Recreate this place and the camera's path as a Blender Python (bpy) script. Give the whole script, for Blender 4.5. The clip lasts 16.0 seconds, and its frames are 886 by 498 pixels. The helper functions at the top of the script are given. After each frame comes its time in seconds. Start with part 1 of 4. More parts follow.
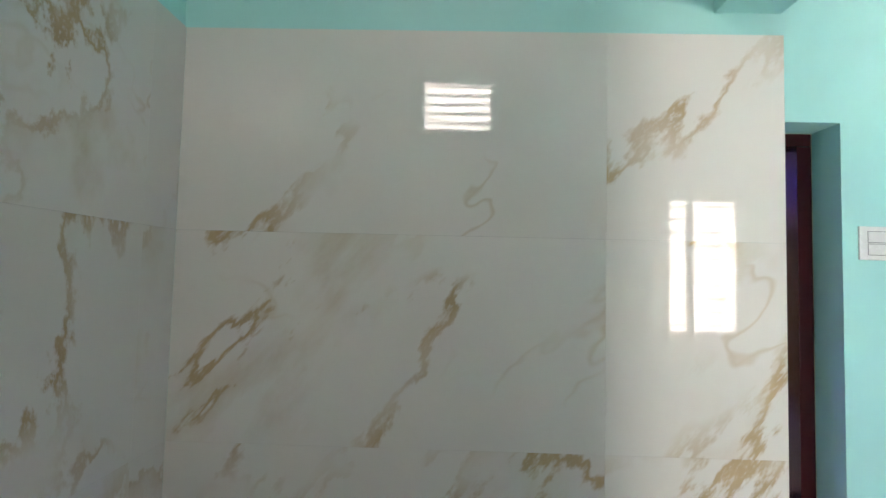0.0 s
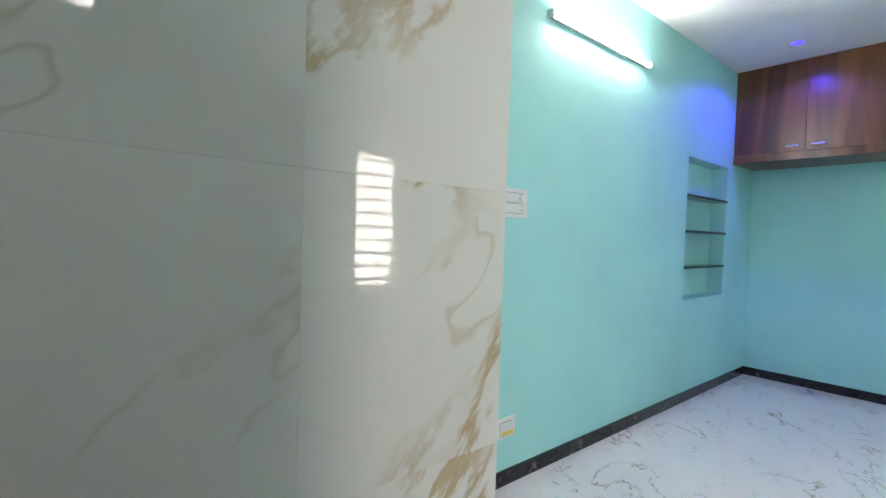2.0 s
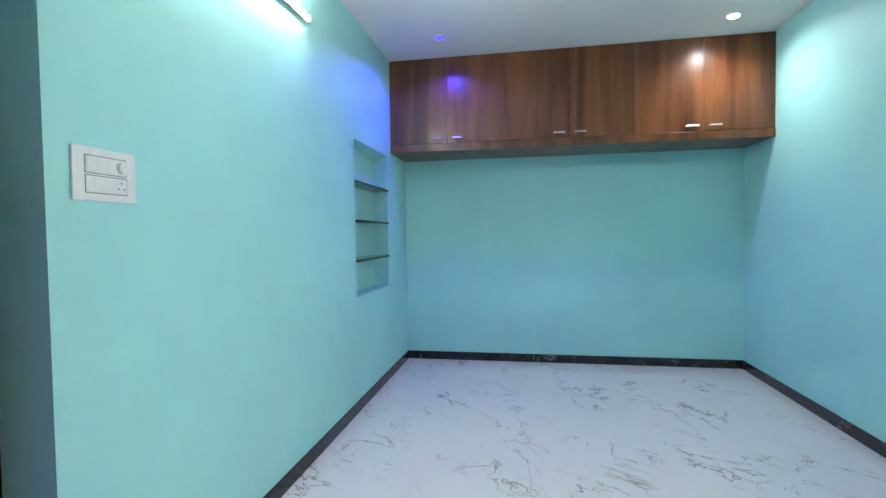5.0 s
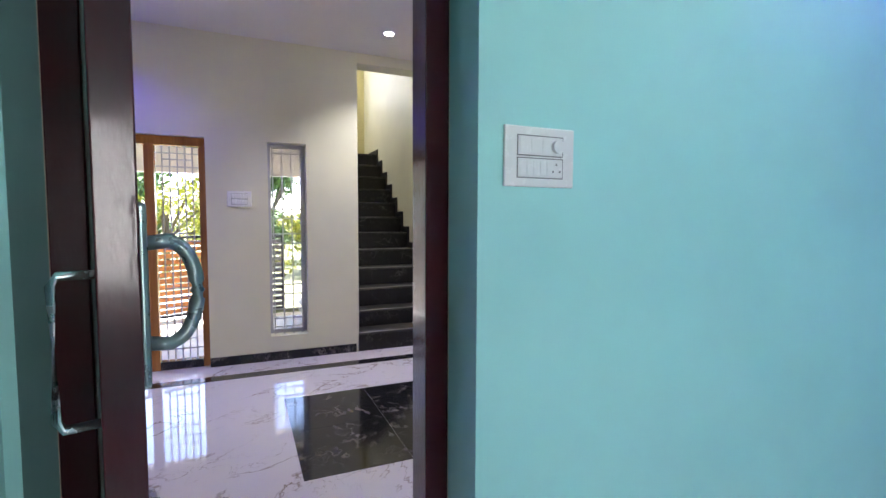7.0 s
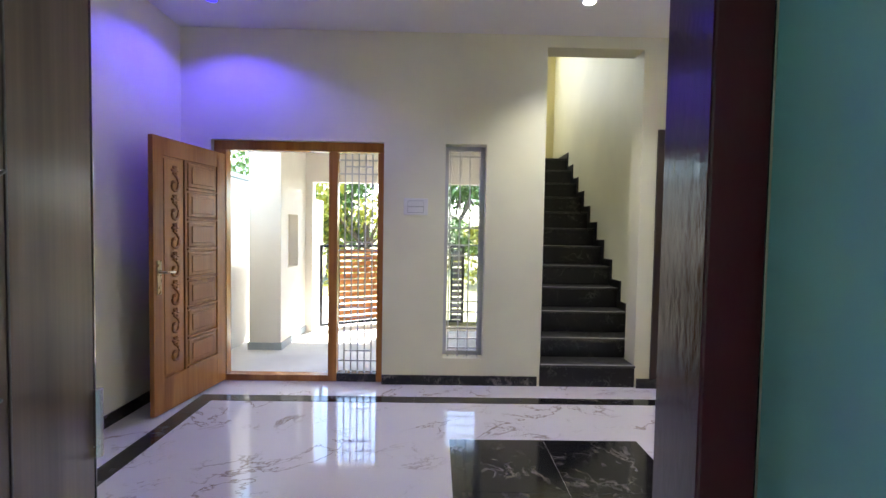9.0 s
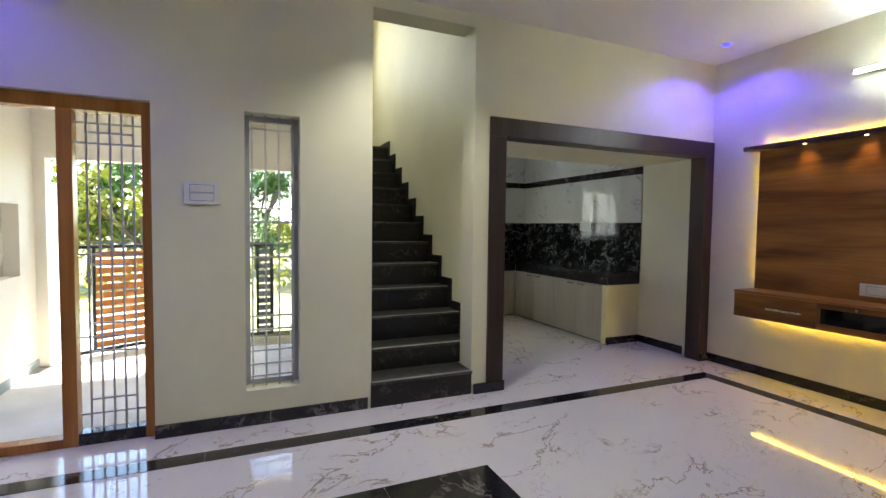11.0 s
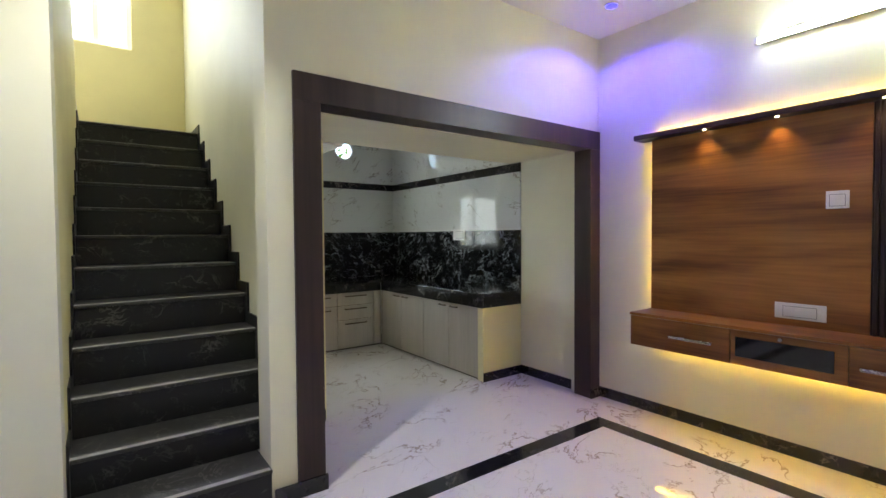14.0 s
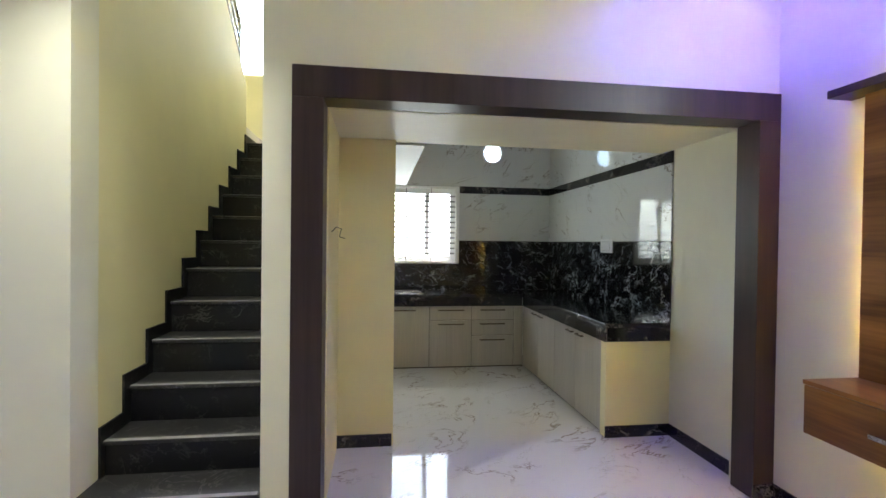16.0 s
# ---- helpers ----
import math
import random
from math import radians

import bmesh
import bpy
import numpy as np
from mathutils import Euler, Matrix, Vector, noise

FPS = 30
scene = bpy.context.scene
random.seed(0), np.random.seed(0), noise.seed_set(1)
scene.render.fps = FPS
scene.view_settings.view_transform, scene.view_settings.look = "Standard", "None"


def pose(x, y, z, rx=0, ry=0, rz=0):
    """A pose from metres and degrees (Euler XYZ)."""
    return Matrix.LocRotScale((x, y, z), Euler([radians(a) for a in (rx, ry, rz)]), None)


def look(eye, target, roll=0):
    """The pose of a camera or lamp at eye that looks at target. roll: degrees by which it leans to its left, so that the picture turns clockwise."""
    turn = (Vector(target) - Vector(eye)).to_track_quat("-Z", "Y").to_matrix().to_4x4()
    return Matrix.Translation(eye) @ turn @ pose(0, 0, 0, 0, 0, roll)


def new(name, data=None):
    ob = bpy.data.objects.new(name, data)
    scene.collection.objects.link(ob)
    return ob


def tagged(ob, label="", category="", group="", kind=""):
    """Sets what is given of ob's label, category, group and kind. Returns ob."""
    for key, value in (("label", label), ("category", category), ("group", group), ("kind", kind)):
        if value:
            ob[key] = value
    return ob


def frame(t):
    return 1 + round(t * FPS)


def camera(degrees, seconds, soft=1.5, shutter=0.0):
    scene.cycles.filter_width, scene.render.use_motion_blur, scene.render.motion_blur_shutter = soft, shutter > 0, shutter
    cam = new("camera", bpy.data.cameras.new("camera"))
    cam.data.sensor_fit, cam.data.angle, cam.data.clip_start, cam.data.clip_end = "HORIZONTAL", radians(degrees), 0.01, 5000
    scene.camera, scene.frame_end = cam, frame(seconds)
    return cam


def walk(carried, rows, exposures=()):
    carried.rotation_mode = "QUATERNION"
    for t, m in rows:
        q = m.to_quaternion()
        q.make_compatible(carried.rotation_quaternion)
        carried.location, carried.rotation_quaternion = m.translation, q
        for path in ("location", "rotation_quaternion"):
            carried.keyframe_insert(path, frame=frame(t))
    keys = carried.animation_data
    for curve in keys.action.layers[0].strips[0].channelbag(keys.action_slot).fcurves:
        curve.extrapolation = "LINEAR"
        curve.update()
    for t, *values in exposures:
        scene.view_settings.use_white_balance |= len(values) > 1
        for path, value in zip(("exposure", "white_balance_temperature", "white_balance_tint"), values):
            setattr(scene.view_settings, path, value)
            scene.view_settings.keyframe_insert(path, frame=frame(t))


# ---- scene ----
cam = camera(86.8, 16.0)
PATH = [
    (0, (0.636, 0.509, 1.385), (0.594, 2.506, 1.485), 1.4),
    (0.5, (0.628, 0.564, 1.377), (0.716, 2.562, 1.412), 1.4),
    (1, (0.667, 0.729, 1.384), (1.071, 2.688, 1.388), 1.5),
    (1.5, (0.731, 0.91, 1.386), (1.537, 2.741, 1.363), 1.7),
    (2, (0.743, 1.083, 1.384), (2.03, 2.613, 1.325), 1.9),
    (2.5, (0.744, 1.275, 1.425), (2.42, 2.363, 1.346), 1.1),
    (3, (0.827, 1.356, 1.426), (2.719, 1.997, 1.334), 0.3),
    (3.2, (0.866, 1.366, 1.405), (2.8, 1.869, 1.32), 0.1),
    (5.3, (1.549, 1.584, 1.373), (3.518, 1.925, 1.308), -0.8),
    (5.5, (1.595, 1.601, 1.369), (3.534, 2.086, 1.298), -0.7),
    (6, (1.74, 1.643, 1.372), (3.465, 2.65, 1.276), -0.2),
    (6.5, (1.914, 1.686, 1.414), (3.218, 3.197, 1.289), -0.0),
    (7, (2.01, 1.765, 1.406), (2.796, 3.6, 1.279), 0.2),
    (7.5, (2.085, 1.932, 1.409), (2.441, 3.897, 1.295), 0.5),
    (8, (2.144, 2.098, 1.41), (2.24, 4.093, 1.305), 0.9),
    (8.2, (2.16, 2.172, 1.407), (2.176, 4.17, 1.308), 1.0),
    (10.3, (2.201, 3.073, 1.38), (2.463, 5.055, 1.307), 0.8),
    (10.5, (2.208, 3.135, 1.388), (2.605, 5.094, 1.309), 0.8),
    (11, (2.228, 3.269, 1.382), (3.023, 5.102, 1.29), 0.7),
    (11.5, (2.232, 3.42, 1.387), (3.397, 5.042, 1.277), 0.4),
    (12, (2.245, 3.562, 1.384), (3.616, 5.013, 1.261), -0.2),
    (12.5, (2.381, 3.721, 1.369), (3.81, 5.115, 1.243), -0.6),
    (13, (2.662, 3.949, 1.402), (4.072, 5.364, 1.296), -0.9),
    (13.5, (2.989, 4.12, 1.414), (4.328, 5.603, 1.336), -0.8),
    (14, (3.346, 4.254, 1.416), (4.527, 5.867, 1.36), -0.4),
    (14.5, (3.763, 4.318, 1.426), (4.719, 6.074, 1.383), 0.3),
    (15, (4.143, 4.399, 1.42), (4.858, 6.266, 1.382), 0.7),
    (15.5, (4.454, 4.416, 1.428), (4.926, 6.359, 1.396), 0.9),
    (16, (4.688, 4.376, 1.44), (4.962, 6.357, 1.414), 0.7),
]
walk(cam, [(t, look(eye, target, roll)) for t, eye, target, roll in PATH],
     [(0.0, 4.0, 6900, 18), (1.5, 3.65, 6800, 16), (3.0, 3.55, 6250, 12), (5.5, 3.8, 6500, 14), (6.0, 3.9, 6900, 18), (6.5, 3.8, 6900, 21), (7.4, 3.3, 5450, 14),
      (8.2, 3.35, 5800, 11), (10.3, 3.3, 6750, 5), (11.5, 3.1, 6450, 4), (12.5, 3.3, 6350, 4), (13.5, 3.45, 6350, 5), (14.5, 3.72, 6300, 5), (16.0, 3.72, 6300, 4)])

# ---- world, sun, lamps ----
world = bpy.data.worlds.new("sky")
scene.world = world
world.use_nodes = True
wn = world.node_tree
sky = wn.nodes.new("ShaderNodeTexSky")
sky.sky_type = "NISHITA"
sky.sun_disc = False
sky.sun_elevation, sky.sun_rotation = radians(68), radians(15)
wn.nodes["Background"].inputs[1].default_value = 0.13
wn.links.new(sky.outputs[0], wn.nodes["Background"].inputs[0])
sun = new("sun", bpy.data.lights.new("sun", "SUN"))
sun.data.energy, sun.data.angle, sun.data.color = 3.2, radians(0.5), (1, 0.95, 0.87)
SUN_FROM = Vector((math.sin(radians(15)) * math.cos(radians(68)), math.cos(radians(15)) * math.cos(radians(68)), math.sin(radians(68))))
sun.matrix_world = look(SUN_FROM * 30, (0, 0, 0))


def area(name, eye, target, w, h, power, color):
    lamp = new(name, bpy.data.lights.new(name, "AREA"))
    lamp.data.shape, lamp.data.size, lamp.data.size_y = "RECTANGLE", w, h
    lamp.data.energy, lamp.data.color = power, color
    lamp.matrix_world = look(eye, target)
    return lamp


def spot(name, x, y, z, power, color, cone=150, blend=0.9):
    lamp = new(name, bpy.data.lights.new(name, "SPOT"))
    lamp.data.energy, lamp.data.color, lamp.data.spot_size, lamp.data.spot_blend = power, color, radians(cone), blend
    lamp.data.shadow_soft_size = 0.03
    lamp.matrix_world = pose(x, y, z)
    return lamp


BLUE, WARM, COOL = (0.10, 0.06, 1.0), (1.0, 0.60, 0.10), (0.80, 0.95, 1.0)
# daylight in the openings
area("daylight_kitchen", (5.215, 10.69, 1.68), (5.215, 0.0, 1.2), 0.97, 0.95, 2.2, (0.93, 0.97, 1.0))
area("daylight_bedroom", (2.73, -0.87, 1.49), (2.73, 3.0, 1.3), 0.62, 1.14, 3.6, (1.0, 0.91, 0.84))
area("daylight_bath", (0.65, -0.87, 2.805), (0.65, 2.0, 1.2), 0.62, 0.45, 1.2, (1.0, 0.94, 0.90))
area("daylight_stair", (3.21, 10.96, 4.26), (3.21, 8.0, 2.0), 0.97, 1.27, 3.4, (1.0, 0.98, 0.92))
# downlights
CEIL, BCEIL, F = 3.20, 3.165, -0.08      # hall and bedroom ceilings, floor
BLUE_SPOTS = [(6.595, 6.451), (0.36, 6.36)]
WHITE_SPOTS = [(3.354, 6.25)]
for x, y in BLUE_SPOTS:
    spot("downlight_blue", x, y, CEIL - 0.03, 5.5, BLUE, 144, 0.4)
for x, y in WHITE_SPOTS:
    spot("downlight_white", x, y, CEIL - 0.03, 13, (1, 0.96, 0.9), 115, 1.0)
spot("downlight_blue", 5.72, 2.30, BCEIL - 0.03, 5.5, BLUE, 148, 0.4)
spot("downlight_white", 5.79, -0.18, BCEIL - 0.03, 4.5, (1, 0.98, 0.95), 160)

# ---- materials ----


def shader(name, rough=0.5, metal=0.0):
    m = bpy.data.materials.new(name)
    m.use_nodes = True
    b = m.node_tree.nodes["Principled BSDF"]
    b.inputs["Roughness"].default_value, b.inputs["Metallic"].default_value = rough, metal
    return m, m.node_tree, b


def node(t, kind, **inputs):
    n = t.nodes.new("ShaderNode" + kind)
    for k, v in inputs.items():
        n.inputs[k.replace("_", " ")].default_value = v
    return n


def ramp(t, fac, stops):
    r = t.nodes.new("ShaderNodeValToRGB")
    while len(r.color_ramp.elements) < len(stops):
        r.color_ramp.elements.new(0.5)
    for e, (p, c) in zip(r.color_ramp.elements, stops):
        e.position, e.color = p, (*c, 1) if len(c) == 3 else c
    t.links.new(fac, r.inputs[0])
    return r.outputs[0]


def mix(t, fac, a, b, mode="MIX"):
    n = t.nodes.new("ShaderNodeMix")
    n.data_type, n.blend_type = "RGBA", mode
    for sock, v in ((n.inputs[0], fac), (n.inputs[6], a), (n.inputs[7], b)):
        if isinstance(v, bpy.types.NodeSocket):
            t.links.new(v, sock)
        else:
            sock.default_value = (*v, 1) if isinstance(v, tuple) else v
    return n.outputs[2]


def coords(t, scale=(1, 1, 1), turn=(0, 0, 0), scatter=0.0):
    """World-size coordinates; scatter shifts the pattern from piece to piece."""
    g = t.nodes.new("ShaderNodeNewGeometry")
    out = g.outputs["Position"]
    if scatter:
        o = t.nodes.new("ShaderNodeObjectInfo")
        mul = t.nodes.new("ShaderNodeVectorMath")
        mul.operation = "MULTIPLY_ADD"
        t.links.new(o.outputs["Random"], mul.inputs[0])
        mul.inputs[1].default_value = (scatter, scatter * 0.7, scatter * 1.3)
        t.links.new(out, mul.inputs[2])
        out = mul.outputs[0]
    m = t.nodes.new("ShaderNodeMapping")
    m.inputs["Scale"].default_value = scale
    m.inputs["Rotation"].default_value = [radians(a) for a in turn]
    m.vector_type = "TEXTURE"
    m.inputs["Scale"].default_value = [1 / s for s in scale]
    t.links.new(out, m.inputs["Vector"])
    return m.outputs[0]


def noise_tex(t, vec, scale, detail=4.0, rough=0.55, distort=0.0):
    n = node(t, "TexNoise", Scale=scale, Detail=detail, Roughness=rough, Distortion=distort)
    t.links.new(vec, n.inputs["Vector"])
    return n.outputs[0]


def bump(t, b, height, strength, dist=0.01):
    n = node(t, "Bump", Strength=strength, Distance=dist)
    t.links.new(height, n.inputs["Height"])
    t.links.new(n.outputs[0], b.inputs["Normal"])


def paint(name, col, rough=0.55, vary=0.06, grain=0.12):
    m, t, b = shader(name, rough)
    v = coords(t)
    c = ramp(t, noise_tex(t, v, 1.1), [(0.3, tuple(x * (1 - vary) for x in col)), (0.7, tuple(min(1, x * (1 + vary)) for x in col))])
    t.links.new(c, b.inputs["Base Color"])
    bump(t, b, noise_tex(t, v, 90, 3), grain, 0.002)
    return m


def plain(name, col, rough=0.4, metal=0.0, vary=0.08):
    m, t, b = shader(name, rough, metal)
    v = coords(t)
    f = noise_tex(t, v, 14)
    t.links.new(ramp(t, f, [(0.3, tuple(x * (1 - vary) for x in col)), (0.7, col)]), b.inputs["Base Color"])
    t.links.new(ramp(t, noise_tex(t, v, 40), [(0.3, (rough * 0.8,) * 3), (0.7, (min(1, rough * 1.2),) * 3)]), b.inputs["Roughness"])
    return m


def glow(name, col, power, base=(0.8, 0.8, 0.8)):
    m, t, b = shader(name, 0.4)
    b.inputs["Base Color"].default_value = (*base, 1)
    b.inputs["Emission Color"].default_value, b.inputs["Emission Strength"].default_value = (*col, 1), power
    return m


def ridge(t, f, width):
    """A thin band where a noise passes its middle value."""
    return ramp(t, f, [(0.5 - width, (0, 0, 0)), (0.5 - width * 0.15, (1, 1, 1)), (0.5 + width * 0.1, (1, 1, 1)), (0.5 + width * 0.45, (0, 0, 0))])


def veined(name, base, vein, rough, size, turn, stretch, width, mask=(0.48, 0.62), scatter=0.0, soft=0.03, joint=None):
    """Polished stone with slanting broken veins."""
    m, t, b = shader(name, rough)
    v = coords(t, stretch, turn, scatter)
    cloud = ramp(t, noise_tex(t, v, size * 0.5), [(0.3, tuple(x * (1 - soft) for x in base)), (0.7, base)])
    r1 = ridge(t, noise_tex(t, v, size, 5, 0.62, 0.5), width)
    k1 = ramp(t, noise_tex(t, v, size * 0.9 + 0.37, 2), [(mask[0], (0, 0, 0)), (mask[1], (1, 1, 1))])
    r2 = ridge(t, noise_tex(t, v, size * 2.3, 4, 0.6, 0.8), width * 0.5)
    k2 = ramp(t, noise_tex(t, v, size * 1.3 + 0.11, 2), [(mask[0] + 0.04, (0, 0, 0)), (mask[1] + 0.05, (0.8, 0.8, 0.8))])
    a = mix(t, 1.0, r1, k1, "MULTIPLY")
    c = mix(t, 1.0, r2, k2, "MULTIPLY")
    fac = mix(t, 1.0, a, c, "LIGHTEN")
    tone = mix(t, noise_tex(t, v, size * 6, 3), tuple(x * 0.65 for x in vein), tuple(min(1, x * 1.3) for x in vein))
    t.links.new(mix(t, fac, cloud, tone), b.inputs["Base Color"])
    bump(t, b, noise_tex(t, coords(t), 3.0, 2), 0.02, 0.01)
    return m


def marble(name, base, vein, rough):
    """Polished white tile with long slanting tan veins that fade in and out."""
    m, t, b = shader(name, rough)
    v = coords(t, (0.36, 1.0, 1.0), (30, -52, 0), 11.0)
    w = coords(t, (0.7, 1.0, 1.0), (30, -52, 0), 11.0)
    cloud = ramp(t, noise_tex(t, w, 1.4, 3), [(0.3, tuple(x * 0.94 for x in base)), (0.7, base)])
    long = noise_tex(t, v, 1.15, 9, 0.60, 0.15)
    line = ramp(t, long, [(0.484, (0, 0, 0)), (0.497, (1, 1, 1)), (0.503, (1, 1, 1)), (0.513, (0, 0, 0))])
    halo = ramp(t, long, [(0.44, (0, 0, 0)), (0.50, (0.45, 0.45, 0.45)), (0.505, (0, 0, 0))])
    fade = ramp(t, noise_tex(t, w, 2.1, 2), [(0.43, (0, 0, 0)), (0.54, (1, 1, 1))])
    blot = ramp(t, noise_tex(t, w, 3.1, 3), [(0.52, (0, 0, 0)), (0.64, (1, 1, 1))])
    side = noise_tex(t, coords(t, (0.42, 1.0, 1.0), (30, -30, 20), 7.0), 2.2, 4, 0.5, 0.1)
    hair = ramp(t, side, [(0.490, (0, 0, 0)), (0.499, (0.5, 0.5, 0.5)), (0.508, (0, 0, 0))])
    few = ramp(t, noise_tex(t, w, 1.7, 2), [(0.54, (0, 0, 0)), (0.62, (1, 1, 1))])
    fac = mix(t, 1.0, mix(t, 1.0, line, fade, "MULTIPLY"), mix(t, 1.0, halo, blot, "MULTIPLY"), "LIGHTEN")
    fac = mix(t, 1.0, fac, mix(t, 1.0, hair, few, "MULTIPLY"), "LIGHTEN")
    tone = mix(t, noise_tex(t, w, 9, 4), tuple(x * 0.75 for x in vein), tuple(min(1, x * 1.25) for x in vein))
    t.links.new(mix(t, fac, cloud, tone), b.inputs["Base Color"])
    bump(t, b, noise_tex(t, coords(t), 3.0, 2), 0.02, 0.01)
    return m


def wood(name, dark, light, along, rough=0.3, ring=9.0, figure=1.0):
    m, t, b = shader(name, rough)
    s = {"x": (0.12, 1, 1), "y": (1, 0.12, 1), "z": (1, 1, 0.10)}[along]
    v = coords(t, s, (0, 0, 0), 3.0)
    big = noise_tex(t, v, ring * 0.55, 3, 0.5, figure)
    fine = noise_tex(t, coords(t, tuple(0.3 * q if q < 1 else q for q in s), (0, 0, 0), 3.0), 70, 4, 0.6)
    c = mix(t, ramp(t, big, [(0.37, (0, 0, 0)), (0.63, (1, 1, 1))]), dark, light)
    c = mix(t, 0.22, c, ramp(t, fine, [(0.35, tuple(x * 0.6 for x in dark)), (0.65, light)]))
    t.links.new(c, b.inputs["Base Color"])
    bump(t, b, fine, 0.06, 0.003)
    return m


def glass(name):
    m = bpy.data.materials.new(name)
    m.use_nodes = True
    t = m.node_tree
    b = t.nodes["Principled BSDF"]
    b.inputs["Transmission Weight"].default_value, b.inputs["Roughness"].default_value, b.inputs["IOR"].default_value = 1.0, 0.0, 1.45
    return m


TEAL = paint("teal_paint", (0.36, 0.72, 0.70), 0.5)
CREAM = paint("cream_paint", (0.79, 0.77, 0.59), 0.55)
# yellow wall paint; on the counter end it carries a warm glow
YELLOW = paint("yellow_paint_and_glow", (0.80, 0.73, 0.42), 0.55)
WHITE = paint("white_ceiling_paint", (0.80, 0.79, 0.77), 0.6, 0.03)
PORCH = paint("porch_paint", (0.82, 0.76, 0.67), 0.6)
WALLWHITE = paint("white_wall_paint", (0.82, 0.82, 0.80), 0.6)
GREYWALL = paint("grey_cement", (0.36, 0.40, 0.42), 0.85, 0.12, 0.4)
TILE_WHITE = marble("white_marble_tile", (0.72, 0.71, 0.68), (0.47, 0.36, 0.22), 0.03)
TILE_KITCHEN = veined("kitchen_marble_tile", (0.70, 0.72, 0.71), (0.34, 0.32, 0.28), 0.03, 2.0, (0, -32, 38), (0.5, 1.0, 1.9), 0.022, (0.48, 0.6), 9.0)
FLOOR_STONE = veined("white_marble_floor", (0.74, 0.71, 0.70), (0.33, 0.27, 0.22), 0.04, 1.9, (0, 0, 35), (0.8, 1.25, 1.0), 0.019, (0.47, 0.60), 0.0, 0.06)
BLACK_STONE = veined("black_granite", (0.016, 0.016, 0.018), (0.20, 0.18, 0.16), 0.10, 4.5, (0, 20, 30), (1, 1, 1.3), 0.035, (0.48, 0.66), 5.0, 0.3)
DADO = veined("black_marble_tile", (0.010, 0.011, 0.013), (0.40, 0.43, 0.45), 0.07, 6.0, (0, 30, 40), (0.8, 0.8, 1.2), 0.030, (0.42, 0.60), 6.0, 0.3)
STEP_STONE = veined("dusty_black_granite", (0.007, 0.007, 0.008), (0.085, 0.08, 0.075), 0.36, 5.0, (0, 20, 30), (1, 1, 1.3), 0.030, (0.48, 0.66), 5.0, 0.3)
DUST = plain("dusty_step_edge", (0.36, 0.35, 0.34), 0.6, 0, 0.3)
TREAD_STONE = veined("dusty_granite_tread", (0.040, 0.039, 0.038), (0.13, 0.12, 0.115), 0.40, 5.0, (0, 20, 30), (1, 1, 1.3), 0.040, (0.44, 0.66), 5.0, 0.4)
LOFT_WOOD = wood("walnut_laminate", (0.070, 0.020, 0.008), (0.23, 0.083, 0.027), "z", 0.28, 4.5, 1.8)
TV_WOOD = wood("teak_laminate", (0.13, 0.046, 0.010), (0.42, 0.19, 0.045), "y", 0.3, 4.2, 1.6)
TEAK = wood("polished_teak", (0.27, 0.095, 0.018), (0.52, 0.22, 0.05), "z", 0.25, 8.0, 0.8)
DARK_TRIM = wood("dark_laminate_trim", (0.022, 0.011, 0.010), (0.050, 0.026, 0.023), "z", 0.35, 12.0, 0.5)
DOOR_WOOD = wood("dark_brown_door", (0.095, 0.062, 0.047), (0.165, 0.112, 0.083), "z", 0.2, 9.0, 0.5)
MAROON = plain("maroon_gloss_paint", (0.040, 0.006, 0.009), 0.14)
bump(MAROON.node_tree, MAROON.node_tree.nodes["Principled BSDF"], noise_tex(MAROON.node_tree, coords(MAROON.node_tree, (1, 1, 0.35)), 60, 3), 0.16, 0.004)
LOUVRE = plain("dark_brown_louvre", (0.030, 0.016, 0.012), 0.4)
CABINET = wood("grey_beige_laminate", (0.44, 0.40, 0.34), (0.51, 0.46, 0.40), "z", 0.35, 5.0, 0.8)
PLASTIC = plain("white_plastic", (0.80, 0.80, 0.79), 0.25, 0, 0.03)
GREYLINE = plain("switch_gap_grey", (0.20, 0.20, 0.20), 0.5)
BRONZE = plain("dark_bronze", (0.12, 0.09, 0.06), 0.35, 0.8)
CHROME = plain("satin_chrome", (0.86, 0.86, 0.87), 0.42, 1.0)
SILVER = plain("silver_grille_paint", (0.55, 0.54, 0.57), 0.4)
# unit carcass coloured dark for the shadow inside the gaps between fronts
CARCASS = plain("gap_shadow_carcass", (0.10, 0.085, 0.07), 0.6)
STEEL = plain("brushed_steel", (0.55, 0.55, 0.56), 0.25, 1.0)
GREYMETAL = plain("grey_door_handle", (0.20, 0.27, 0.27), 0.3, 0.7)
BRASS = plain("antique_brass", (0.42, 0.30, 0.14), 0.3, 1.0)
GRILLE = plain("grey_grille_paint", (0.24, 0.23, 0.25), 0.45)
BLACKMETAL = plain("black_metal", (0.02, 0.022, 0.025), 0.4)
BLACKGLASS = plain("black_glass", (0.006, 0.006, 0.008), 0.06)
SLAT = wood("orange_wood_slat", (0.42, 0.13, 0.025), (0.62, 0.24, 0.06), "x", 0.5, 8.0, 0.6)
UPVC = plain("white_upvc", (0.84, 0.85, 0.86), 0.3, 0, 0.02)
CONCRETE = paint("porch_concrete", (0.58, 0.56, 0.52), 0.8, 0.2, 0.5)
GROUND = paint("dry_grass_ground", (0.24, 0.24, 0.12), 0.95, 0.3, 0.6)
LEAF = plain("tree_leaf", (0.12, 0.22, 0.04), 0.5, 0, 0.4)
LEAF_YELLOW = plain("yellow_green_leaf", (0.32, 0.33, 0.035), 0.5, 0, 0.4)
